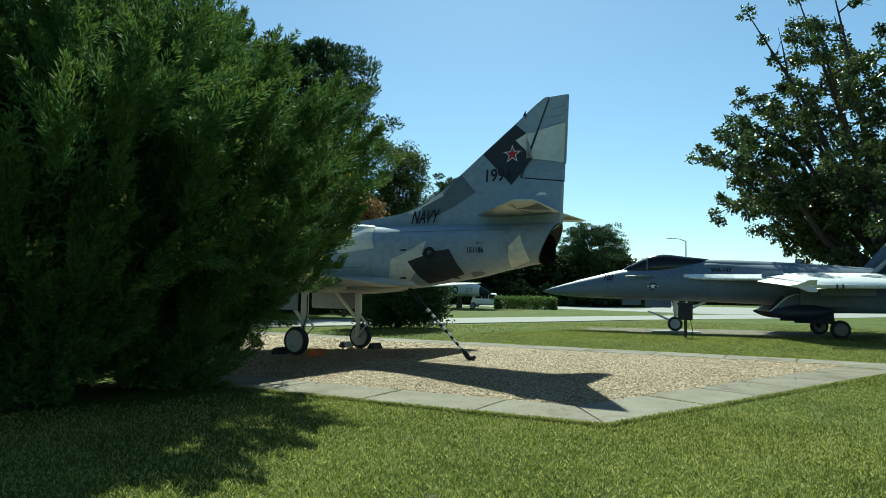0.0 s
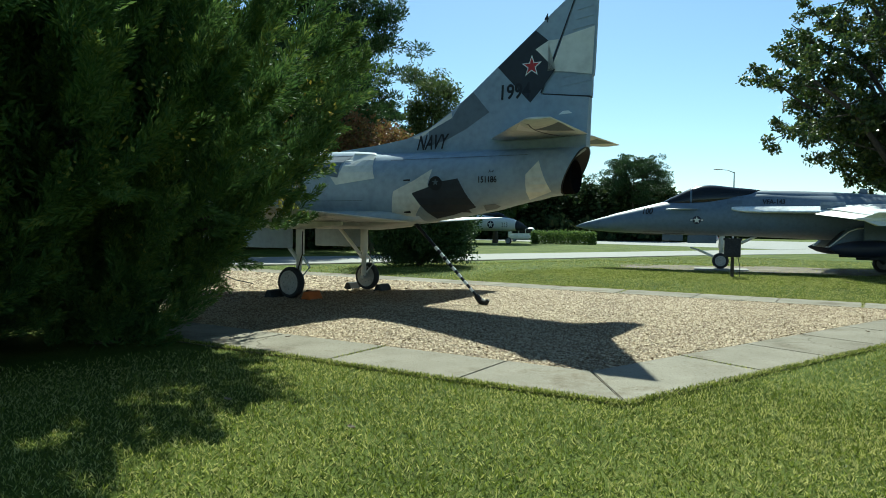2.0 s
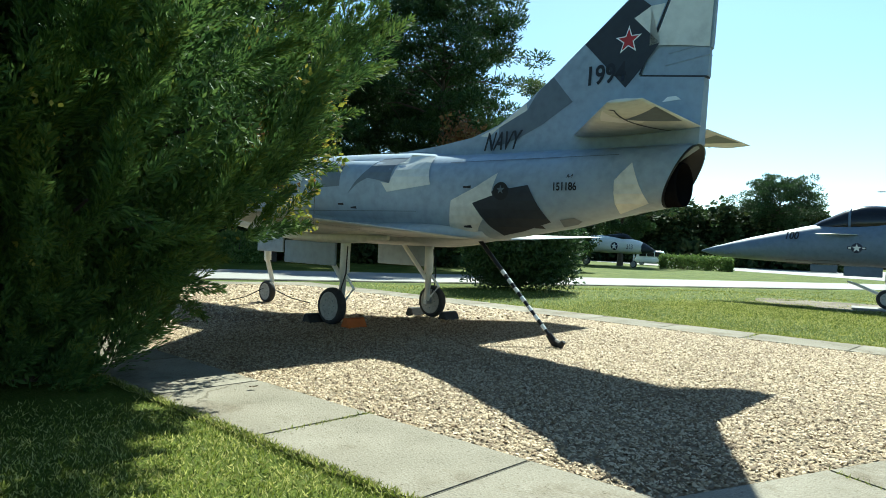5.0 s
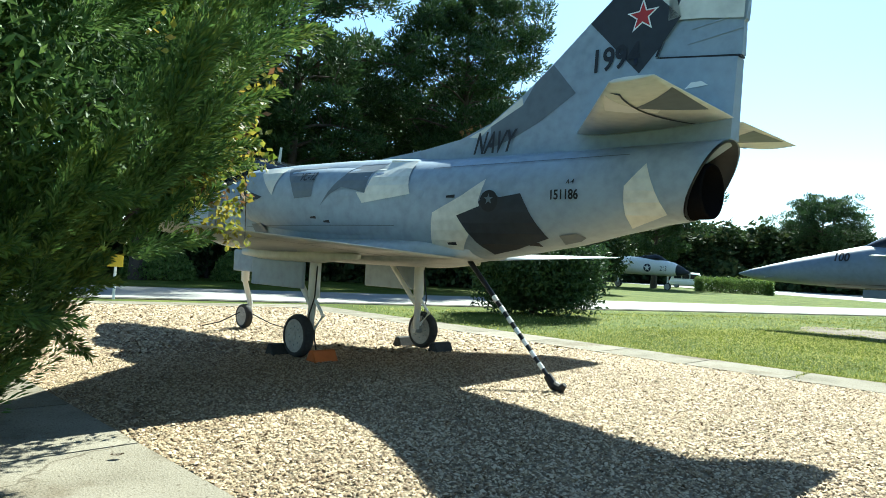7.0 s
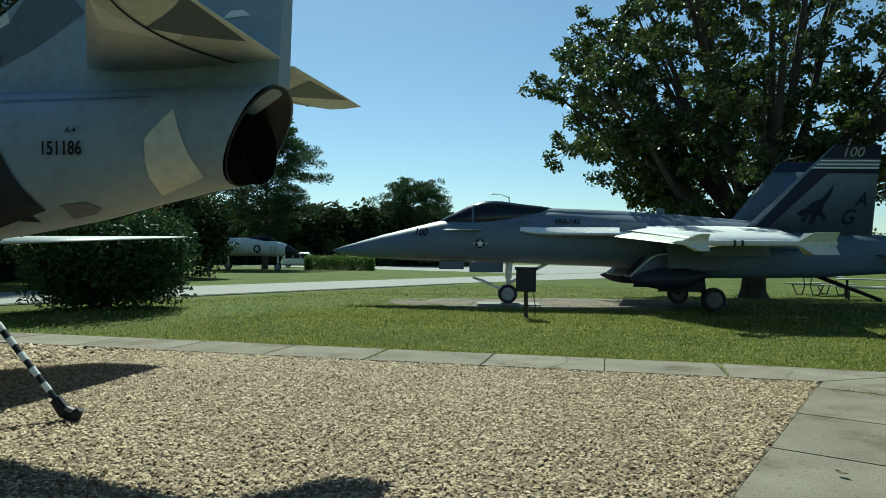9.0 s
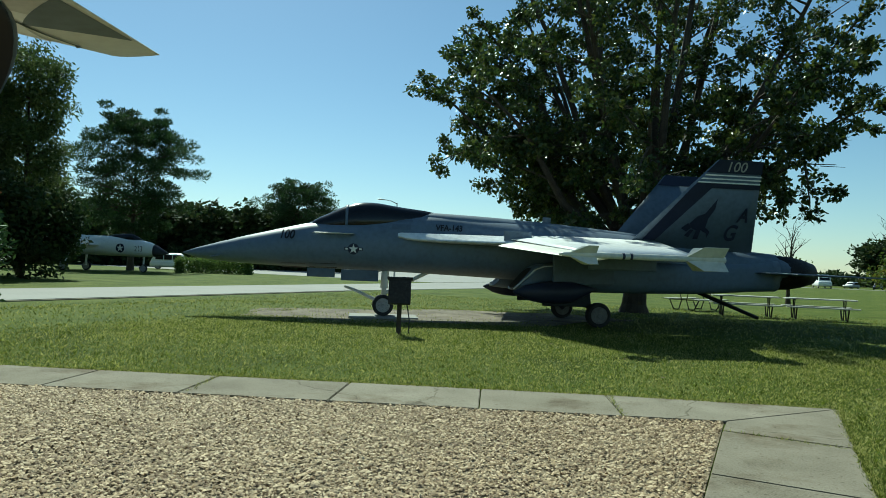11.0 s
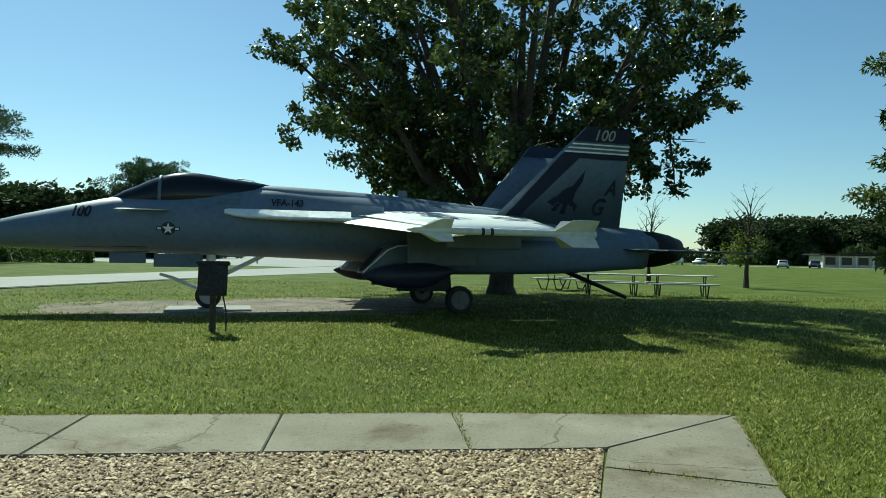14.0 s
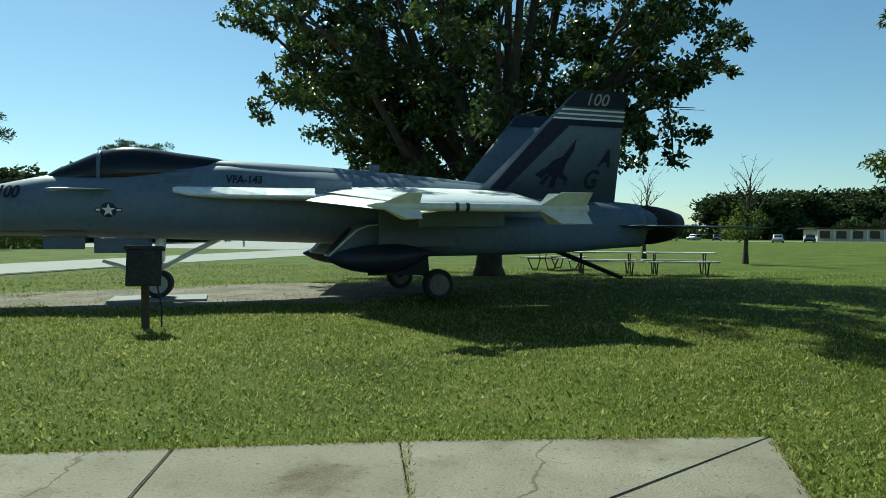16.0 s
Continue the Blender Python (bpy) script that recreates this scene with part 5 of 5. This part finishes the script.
rngf = np.random.default_rng(77)
for k in range(46):
    a = radians(148 - 24 * k / 46 * 1.0)
    r = 112 + 16 * rngf.random() + (k % 2) * 12
    o = copy_thing(FAR, pose(r * math.cos(a), r * math.sin(a), 0, 0, 0, 360 * rngf.random()))
    s = 0.85 + 0.35 * rngf.random()
    o.scale = (s, s, s * 0.72)
UMB = pine(pose(-66.5, 89, 0), 6, 13.0, 0.3, "flat-topped pine standing out of the far woods", 4.2, 0.5, 170, "far pines")
for k in range(26):
    a = radians(82.5 - 26 * k / 26)
    r = 200 + 45 * rngf.random()
    o = copy_thing(FAR, pose(r * math.cos(a), r * math.sin(a), 0, 0, 0, 360 * rngf.random()))
    s = 0.85 + 0.5 * rngf.random()
    o.scale = (s * 1.3, s * 1.3, s)
for k in range(34):
    a = radians(124 - 33 * k / 34)
    r = 230 + 50 * rngf.random()
    o = copy_thing(FAR, pose(r * math.cos(a), r * math.sin(a), 0, 0, 0, 360 * rngf.random()))
    s = 0.75 + 0.4 * rngf.random()
    o.scale = (s * 1.6, s * 1.6, s)


def understory(name, a0, a1, r0, r1, n, top, leaf, seed, label):
    """Low woodland growth along an arc about the place, too thick to count."""
    rng = np.random.default_rng(seed)
    a, r = np.radians(a0 + (a1 - a0) * rng.random(n)), r0 + (r1 - r0) * rng.random(n)
    h = top * (0.55 + 0.45 * np.sin(a * 37) * np.sin(a * 91 + 1))
    p = np.stack([r * np.cos(a), r * np.sin(a), h * rng.random(n) ** 0.8], 1)
    u = unit(rng.normal(size=(n, 3)))
    v = unit(np.cross(u, rng.normal(size=(n, 3))))
    k = 0.6 + 0.8 * rng.random(n)
    me = leaf_mesh(name, p, u, v, leaf * k, leaf * 0.6 * k)
    me.materials.append(M_WOODS)
    return tagged(new(name, me), label, "undergrowth", kind="stuff")


understory("undergrowth", 122, 152, 108, 130, 30000, 5.0, 0.9, 3, "dark woodland undergrowth beyond the car park")
understory("undergrowth", 56, 82, 198, 236, 26000, 6.5, 1.5, 4, "dark woodland undergrowth behind the low building")
understory("undergrowth", 76, 124, 228, 260, 22000, 4.2, 1.6, 5, "distant hazy woodland edge")
understory("undergrowth", 148, 205, 40, 64, 52000, 5.0, 0.5, 6, "shady undergrowth beneath the pines")

# bare sapling wrapped in leaves
bare = thing("bare_tree", pose(6.1, 41.2, 0), "thin bare-topped tree wrapped in leafy creeper", "tree")
rb = np.random.default_rng(9)
bmb, endb = grow(rb, (0, 0, -0.1), 4.3, 0.13, 18, 0.3, 0.45, 1.35, 0.95, 3)
part("trunk", bmb, M_BARK, bare)
add_leaves("creeper", [(-0.3 + rb.normal() * 0.45, rb.normal() * 0.4, 1.3 + 1.5 * rb.random()) for _ in range(22)], [0.4] * 22, 34, 0.15, 0.09, M_CYP, bare, rb, 0.3, 0)
bare2 = copy_thing(bare, pose(1.6, 47, 0, 0, 0, 70))


# ---- things by the road and beyond ----
sign = thing("road_sign", pose(-19.5, -2.1, 0, 0, 0, 75), "small yellow sign on a white post by the road", "road sign")
part("post", tube([(0, 0, -0.05), (0, 0, 1.15)], 0.035, 10), M_WHITE, sign)
part("panel", box(0.42, 0.03, 0.34, 0, -0.045, 1.05, 0.005), M_YSIGN, sign)


def leafy_block(name, m, sx, sy, sz, seed, label, category, group="", round_top=False, n=5200, leaf=0.14):
    """A clipped bush: twigs inside, leaves all over its shape."""
    rng = np.random.default_rng(seed)
    ob = thing(name, m, label, category, group)
    for k in range(16):
        a, q = rng.random() * 6.28, rng.random() * 0.35
        x, y = (rng.random() - 0.5) * sx * 0.7, (rng.random() - 0.5) * sy * 0.6
        part("branch", tube([(x * 0.6, y * 0.6, -0.05), (x * 0.9, y * 0.9, sz * 0.4), (x + math.cos(a) * q, y + math.sin(a) * q, sz * 0.8)], [0.04, 0.03, 0.01], 5), M_BARK, ob)
    if round_top:
        d = unit(rng.normal(size=(n, 3)))
        d[:, 2] = np.abs(d[:, 2])
        p = d * np.array([sx / 2, sy / 2, sz]) * (0.8 + 0.24 * rng.random((n, 1)))
    else:
        p = (rng.random((n, 3)) - np.array([0.5, 0.5, 0])) * np.array([sx, sy, sz])
        f = rng.integers(0, 5, n)
        p[f == 0, 0], p[f == 1, 0], p[f == 2, 1], p[f == 3, 1], p[f == 4, 2] = sx / 2, -sx / 2, sy / 2, -sy / 2, sz
        p += rng.normal(size=p.shape) * 0.13
    p[:, 2] = np.maximum(p[:, 2], 0.02)
    u = unit(rng.normal(size=(n, 3)) + np.array([0, 0, 0.4]))
    v = unit(np.cross(u, rng.normal(size=(n, 3))))
    k = 0.7 + 0.7 * rng.random(n)
    part("foliage", leaf_mesh("foliage", p, u, v, leaf * k, leaf * 0.6 * k), M_BUSH, ob)
    return ob


leafy_block("hedge", pose(-48.8, 53.0, 0, 0, 0, 40), 6.6, 2.0, 1.2, 51, "long clipped green hedge beside the car park", "hedge", n=9000, leaf=0.2)
RB = leafy_block("round_bush", pose(-33.5, -4.6, 0), 3.4, 3.0, 1.6, 52, "rounded clipped bush beyond the road", "bush", "rounded bushes beyond the road", True, 7000, 0.15)
for x, y in ((-34.2, -0.6), (-35, 3.6), (-33, -9.5)):
    copy_thing(RB, pose(x, y, 0, 0, 0, 40 * x))

lamp = thing("street_lamp", pose(-37.0, 68.2, 0, 0, 0, 35), "tall grey street lamp with one arm", "street lamp")
part("pole", tube([(0, 0, -0.1), (0, 0, 4), (0, 0, 8.4)], [0.11, 0.09, 0.06], 10), M_STEEL, lamp)
part("arm", tube([(0, 0, 8.3), (-0.7, 0, 8.6), (-1.5, 0, 8.7)], [0.05, 0.04, 0.035], 8), M_STEEL, lamp)
part("lamp_head", loft(fine([(-2.2, 0, 8.7, 0.04, 0.03, 0.03), (-1.9, 0, 8.7, 0.16, 0.08, 0.07), (-1.4, 0, 8.7, 0.06, 0.04, 0.04)])), M_LENS, lamp)

# pale jet parked far off
FJ = thing("white_jet", pose(-49.9, 43.4, 0, 0, 0, -160), "distant white naval jet parked on grass", "fighter jet")
FJ_SEC = fine([(-3.1, 0, 1.34, 0.03, 0.03, 0.03), (-2.6, 0, 1.4, 0.28, 0.28, 0.24), (-1.8, 0, 1.5, 0.5, 0.55, 0.45), (0, 0, 1.6, 0.62, 0.72, 0.55), (3, 0, 1.7, 0.7, 0.7, 0.6), (7, 0, 1.8, 0.6, 0.6, 0.5), (9.5, 0, 1.9, 0.4, 0.4, 0.35)])
part("fuselage", loft(FJ_SEC), M_WHITE, FJ, "white painted fuselage", True)
part("nose_cone", loft(fine([(-3.2, 0, 1.33, 0.02, 0.02, 0.02), (-2.6, 0, 1.4, 0.295, 0.295, 0.255), (-2.2, 0, 1.45, 0.42, 0.44, 0.37)])), M_DARK, FJ, "", True)
part("canopy", loft(fine([(-1.3, 0, 2.1, 0.1, 0.05, 0.1), (-0.6, 0, 2.15, 0.36, 0.42, 0.1), (0.4, 0, 2.2, 0.3, 0.32, 0.1), (1.5, 0, 2.3, 0.1, 0.05, 0.1)])), M_GLASS, FJ, "", True)
part("tail_fin", side_fin([(5.6, 2.2), (7.8, 4.3), (9.0, 4.3), (9.3, 2.1)], 0.1), M_WHITE, FJ)
for s in (-1, 1):
    part("wing", blade(((1.2, s * 0.4, 1.75), (6.2, s * 0.4, 1.7)), ((4.6, s * 4.6, 1.7), (6.2, s * 4.6, 1.7)), 0.2, 9, 0.06), M_WHITE, FJ, "", True)
    part("tailplane", blade(((7.6, s * 0.3, 1.9), (9.4, s * 0.3, 1.9)), ((9.0, s * 2.2, 1.95), (9.7, s * 2.2, 1.95)), 0.1), M_WHITE, FJ)
    wheel(FJ, 3.6, s * 1.3, 0.33, 0.33, 0.18)
    part("gear_strut", tube([(3.4, s * 1.0, 1.4), (3.6, s * 1.2, 0.35)], 0.07), M_WHITE, FJ)
    part("insignia_disc", wrap(disc(0.3, 0.0, 1.58), FJ_SEC, s, 0.012), M_NAVYB, FJ)
    part("insignia_star", wrap(star(0.28, 0.0, 1.58), FJ_SEC, s, 0.02, 0), M_WHITE, FJ)
    part("lettering", wrap(letters("213", 0.5, -1.0 if s > 0 else -1.9, 1.4, -s if s > 0 else 1, 0, 0.75), FJ_SEC, s, 0.012, 0), M_NAVYB, FJ)
wheel(FJ, -1.4, 0, 0.28, 0.28, 0.16)
part("nose_gear_strut", tube([(-1.4, 0, 1.2), (-1.4, 0, 0.3)], 0.06), M_WHITE, FJ)
FJ.scale = (1.25, 1.25, 1.3)


def vehicle(name, m, length, width, height, bonnet, paint_m, label, category, glass_from=0.52, group=""):
    """A car or van: body, glasshouse, windows, wheels and lights."""
    ob = thing(name, m, label, category, group)
    hl = length / 2
    low = height * 0.52
    body = loft(fine([(-hl, 0, low * 0.62, width * 0.44, low * 0.2, low * 0.3), (-hl + 0.2, 0, low * 0.62, width * 0.5, low * 0.36, low * 0.36), (0, 0, low * 0.62, width * 0.5, low * 0.4, low * 0.38), (hl - 0.2, 0, low * 0.62, width * 0.5, low * 0.36, low * 0.36), (hl, 0, low * 0.62, width * 0.44, low * 0.24, low * 0.3)], 0.4), 20, p=4.5)
    part("body", body, paint_m, ob, "", True)
    x0 = -hl + bonnet
    cab = loft([(x0, 0, low * 0.9, width * 0.44, 0.05, 0.1), (x0 + 0.7, 0, low * 0.95, width * 0.44, height - low * 0.97, 0.1), (hl - 0.5, 0, low * 0.95, width * 0.44, height - low * 0.97, 0.1), (hl - 0.1, 0, low * 0.9, width * 0.42, 0.12, 0.1)], 20, p=5)
    part("cab", cab, paint_m, ob)
    span = (hl - 0.55) - (x0 + 0.75)
    for s in (-1, 1):
        for k in range(3):
            part("window", box(span / 3 - 0.08, 0.02, (height - low) * 0.62, x0 + 0.78 + span * (k + 0.5) / 3, s * width * 0.438, low * 1.0 + (height - low) * 0.45, 0.005), M_GLASS, ob)
        for x in (-hl + 0.85, hl - 0.85):
            wheel(ob, x, s * width * 0.44, 0.32, 0.32, 0.2)
        part("headlight", box(0.06, 0.28, 0.14, -hl + 0.03, s * width * 0.33, low * 0.72, 0.02), M_LENS, ob)
        part("tail_light", box(0.06, 0.16, 0.3, hl - 0.03, s * width * 0.38, low * 0.8, 0.02), M_RED, ob)
    part("windscreen", box(0.03, width * 0.72, 0.62 * (height - low) * 1.1, x0 + 0.33, 0, low * 0.93 + (height - low) * 0.5, 0.005, rot=Matrix.Rotation(0.62, 4, "Y")), M_GLASS, ob)
    return ob


vehicle("van", pose(-62.2, 60.4, 0, 0, 0, -136), 5.0, 1.95, 1.9, 0.9, M_WHITE, "white van parked beyond the distant jet", "van")
vehicle("bus", pose(10.5, 155, 0, 0, 0, 95), 8.0, 2.4, 2.7, 0.6, M_WHITE, "white minibus on the far road", "bus")
CAR = vehicle("car", pose(27, 134, 0, 0, 0, 76), 4.3, 1.75, 1.45, 1.1, M_STEEL, "silver car parked by the low building", "car", group="far parked cars")
CARB = vehicle("car", pose(21, 163, 0, 0, 0, 80), 4.3, 1.75, 1.45, 1.1, M_NAVYB, "dark blue car parked far off", "car", group="far parked cars")
copy_thing(CAR, pose(17, 170, 0, 0, 0, 60)), copy_thing(CARB, pose(34, 142, 0, 0, 0, 72)), copy_thing(CAR, pose(-60, 100, 0, 0, 0, 10))
plate("far_road", [(-12, 150), (110, 158), (110, 165), (-12, 157)], -0.06, -0.014, M_ROAD, "pale far road past the low building", "road")

house = thing("low_building", pose(49, 171, 0, 0, 0, 6), "low dark-fronted building with pale posts", "building")
part("wall", box(16, 8, 2.6, 0, 0, 1.25, 0.02), M_WALL, house)
part("roof", box(18, 10, 0.3, 0, 0, 2.75, 0.05), M_DARKMETAL, house, "flat dark roof")
for k in range(6):
    part("post", tube([(-8.2 + k * 3.28, -4.7, -0.05), (-8.2 + k * 3.28, -4.7, 2.62)], 0.1, 8), M_WHITE, house)
for k in range(5):
    w = part("window", box(2.0, 0.08, 1.6, -6.5 + k * 3.28, -4.02, 1.4, 0.01), M_GLASS, house)
    part("frame", box(2.2, 0.06, 0.1, -6.5 + k * 3.28, -4.03, 2.25), M_WHITE, w)


# ---- picnic tables ----
def picnic_table(m, label):
    ob = thing("picnic_table", m, label, "picnic table", "picnic tables under the tree")
    for k in range(4):
        part("tabletop_plank", box(2.4, 0.17, 0.045, 0, -0.27 + 0.18 * k, 0.75, 0.006), M_TABLE, ob)
    for s in (-1, 1):
        part("bench", box(2.4, 0.26, 0.045, 0, s * 0.72, 0.45, 0.006), M_TABLE, ob)
        x = s * 0.85
        part("leg_frame", tube([(x, -0.72, 0.42), (x, -0.5, 0.0), (x, -0.25, 0.0), (x, -0.12, 0.4), (x, -0.2, 0.72), (x, 0.2, 0.72), (x, 0.12, 0.4), (x, 0.25, 0.0), (x, 0.5, 0.0), (x, 0.72, 0.42)], 0.026, 8), M_DARKMETAL, ob, "bent dark steel tube legs")
        part("bench_bar", tube([(x, -0.72, 0.42), (x, 0.72, 0.42)], 0.022, 8), M_DARKMETAL, ob)
    return ob


PT = picnic_table(pose(2.2, 31.0, 0, 0, 0, 6), "pale plank picnic table with dark bent legs")
copy_thing(PT, pose(-0.35, 30.6, 0, 0, 0, 10)), copy_thing(PT, pose(-2.4, 33.5, 0, 0, 0, 62))


# ---- loose stones and grass ----
def stones(name, n, s0, s1, seed, lo, hi, label):
    """Pebbles spread over part of the bed."""
    rng = np.random.default_rng(seed)
    s, v = s0 + (s1 - s0) * rng.random(n), BED_LEN * rng.random(n)
    c = np.stack([-s * AX, v - s * AY, -0.018 + 0.016 * rng.random(n)], 1)
    base = np.array([(1, 0, 0), (-1, 0, 0), (0, 1, 0), (0, -1, 0), (0, 0, 1), (0, 0, -1)], float)
    a, b, t = rng.random(n) * 6.283, rng.normal(size=n) * 0.35, lo + (hi - lo) * rng.random(n) ** 1.6
    jit = 1 + 0.25 * rng.normal(size=(n, 6, 1))
    p = base[None] * jit * t[:, None, None] * np.array([1.0, 0.72, 0.52])
    ca, sa, cb, sb = np.cos(a), np.sin(a), np.cos(b), np.sin(b)
    x, y, z = p[..., 0], p[..., 1], p[..., 2]
    x, z = x * cb[:, None] + z * sb[:, None], z * cb[:, None] - x * sb[:, None]
    x, y = x * ca[:, None] - y * sa[:, None], x * sa[:, None] + y * ca[:, None]
    p = np.stack([x, y, z], -1) + c[:, None]
    tri = np.array([(0, 2, 4), (2, 1, 4), (1, 3, 4), (3, 0, 4)])
    f = (tri[None] + 6 * np.arange(n)[:, None, None]).reshape(-1)
    me = bpy.data.meshes.new(name)
    me.vertices.add(6 * n), me.loops.add(len(f)), me.polygons.add(len(f) // 3)
    me.vertices.foreach_set("co", p.reshape(-1))
    me.loops.foreach_set("vertex_index", f)
    me.polygons.foreach_set("loop_start", np.arange(0, len(f), 3))
    me.update(calc_edges=True)
    me.materials.append(M_PEB)
    return tagged(new(name, me), label, "gravel", kind="stuff")


stones("pebbles", 165000, 0.03, 9.0, 5, 0.009, 0.025, "loose tan and cream river pebbles")
stones("pebbles", 26000, 9.0, BED_END - 0.05, 6, 0.024, 0.05, "loose tan and cream river pebbles further along")


def outside(x, y):
    """Whether places lie on the lawn, clear of the walk."""
    s = -x / AX
    v = y + s * AY
    in_bed = (v > -1.1) & (v < BED_LEN + 1.2) & (x < 1.0 + 0.012 * y) & (s < BED_END + 1.1)
    p, q = x - DIRT[0], y - DIRT[1] - 0.588 * (x - DIRT[0])
    worn = (p / 4.3) ** 2 + (q / 2.9) ** 2 < 0.85 + 0.25 * np.sin(3.1 * x + 1.7 * y) * np.sin(2.3 * y)
    worn |= ((x - 3.4) / 0.8) ** 2 + ((y - 10.6) / 1.3) ** 2 < 0.6 + 0.5 * np.sin(7 * x + 3 * y) * np.sin(5 * y)
    return ~in_bed & (~worn | (np.sin(57.3 * x) * np.sin(41.7 * y) > 0.72)) & (x > -19.5)


def grass(name, n, x0, x1, y0, y1, seed, length, width, label):
    rng = np.random.default_rng(seed)
    x, y = x0 + (x1 - x0) * rng.random(n), y0 + (y1 - y0) * rng.random(n)
    edge = np.minimum(np.minimum(x - x0, x1 - x), np.minimum(y - y0, y1 - y))
    keep = outside(x, y) & (rng.random(n) < edge / 1.6 + 0.05)
    x, y = x[keep], y[keep]
    m = len(x)
    c = np.stack([x, y, -0.032 + rise(x, y)], 1)
    u = unit(np.stack([rng.normal(size=m) * 0.85, rng.normal(size=m) * 0.85, np.ones(m)], 1))
    v = unit(np.cross(u, rng.normal(size=(m, 3))))
    k = 0.5 + 0.9 * rng.random(m)
    me = leaf_mesh(name, c, u, v, length * k, width * k)
    me.materials.append(M_BLADE)
    return tagged(new(name, me), label, "grass", kind="stuff")


grass("grass", 400000, -3.5, 7.5, -8.5, 1.6, 1, 0.035, 0.0075, "short mown grass blades in sun")
grass("grass", 230000, 0.0, 7.5, -1.6, 17.0, 2, 0.036, 0.008, "short mown grass blades in sun")
grass("grass", 280000, -12.0, 2.5, 5.0, 18.0, 3, 0.036, 0.009, "short mown grass blades in sun")
grass("grass", 70000, -19.0, 10.0, 4.0, 34.0, 4, 0.055, 0.02, "short mown grass blades in dappled shade")


def tufts(name, lines, n, seed, label, loose=0.014, even=1.2):
    """Grass growing in the joints of the walk."""
    rng = np.random.default_rng(seed)
    k = rng.integers(0, len(lines), n)
    L = np.array(lines, float)[k]
    c = L[:, :2] + (L[:, 2:] - L[:, :2]) * rng.random((n, 1)) ** even + rng.normal(size=(n, 2)) * loose
    c = np.concatenate([c, np.full((n, 1), -0.015)], 1)
    u = unit(np.stack([rng.normal(size=n), rng.normal(size=n), np.ones(n)], 1))
    v = unit(np.cross(u, rng.normal(size=(n, 3))))
    me = leaf_mesh(name, c, u, v, 0.03 + 0.03 * rng.random(n), np.full(n, 0.007))
    me.materials.append(M_BLADE)
    return tagged(new(name, me), label, "grass", kind="stuff")


tufts("joint_grass", [(-1.35, 10.0, -0.95, 8.83), (1.05, 8.6, 0.0, 8.72), (-5.9, 8.4, -5.3, 7.2), (0.9, 1.4, 0.0, 1.5), (-2.3, -0.9, -1.9, -1.9)], 900, 8, "weeds in the joints of the concrete")
EDGE = [(*P0o, *P1o), (*P0o, *P0o)] + [(*off(bed(s, 0), *W), *off(bed(s + 2.4, 0), *W)) for s in (0.9, 3.3, 5.7)] + [(*P0o, *off(bed(0.9, 0), *W))] * 1 + [(*P1o, *off(bed(1.02, BED_LEN), *V))] + [(*off(bed(s, BED_LEN), *V), *off(bed(s + 2.4, BED_LEN), *V)) for s in (1.02, 3.42, 5.82)]
tufts("edge_grass", [EDGE[0]] * 4 + EDGE[2:], 26000, 9, "grass creeping over the edges of the walk", 0.022, 1.0)


# ---- fallen leaves ----
LEAF = [(-1.6, 12.4), (-3.1, 13.6), (-0.2, 14.4), (2.3, 13.0), (2.9, 11.9), (-5.0, 13.0), (-4.1, 15.8), (1.7, 12.3), (-0.9, 11.4), (3.6, 10.4), (0.4, -2.9), (-0.8, -3.3), (1.9, -3.9), (-3.4, -1.6), (0.5, 5.2), (-6.4, 14.9), (2.1, 15.5), (-2.2, 16.2), (0.9, 17.4)]
rl = np.random.default_rng(12)
for x, y in LEAF:
    lo = thing("fallen_leaf", pose(x, y, 0.022 + float(rise(x, y)), 0, 0, 360 * rl.random()), "curled dry brown fallen leaf on the ground", "leaf", "fallen leaves")
    bm = bmesh.new()
    rows = [[bm.verts.new((-0.06 + 0.03 * i, w * 0.035 * math.sin(math.pi * (i + 0.3) / 4.6), 0.012 * abs(w) + 0.012 * ((i - 2) / 2) ** 2)) for w in (-1, 0, 1)] for i in range(5)]
    for a, b in zip(rows, rows[1:]):
        for j in range(2):
            bm.faces.new((a[j], a[j + 1], b[j + 1], b[j]))
    bmesh.ops.solidify(bm, geom=bm.faces[:], thickness=0.003)
    bmesh.ops.scale(bm, vec=(0.7, 0.7, 0.7), verts=bm.verts)
    part("leaf_blade", bm, M_WOOD, lo)
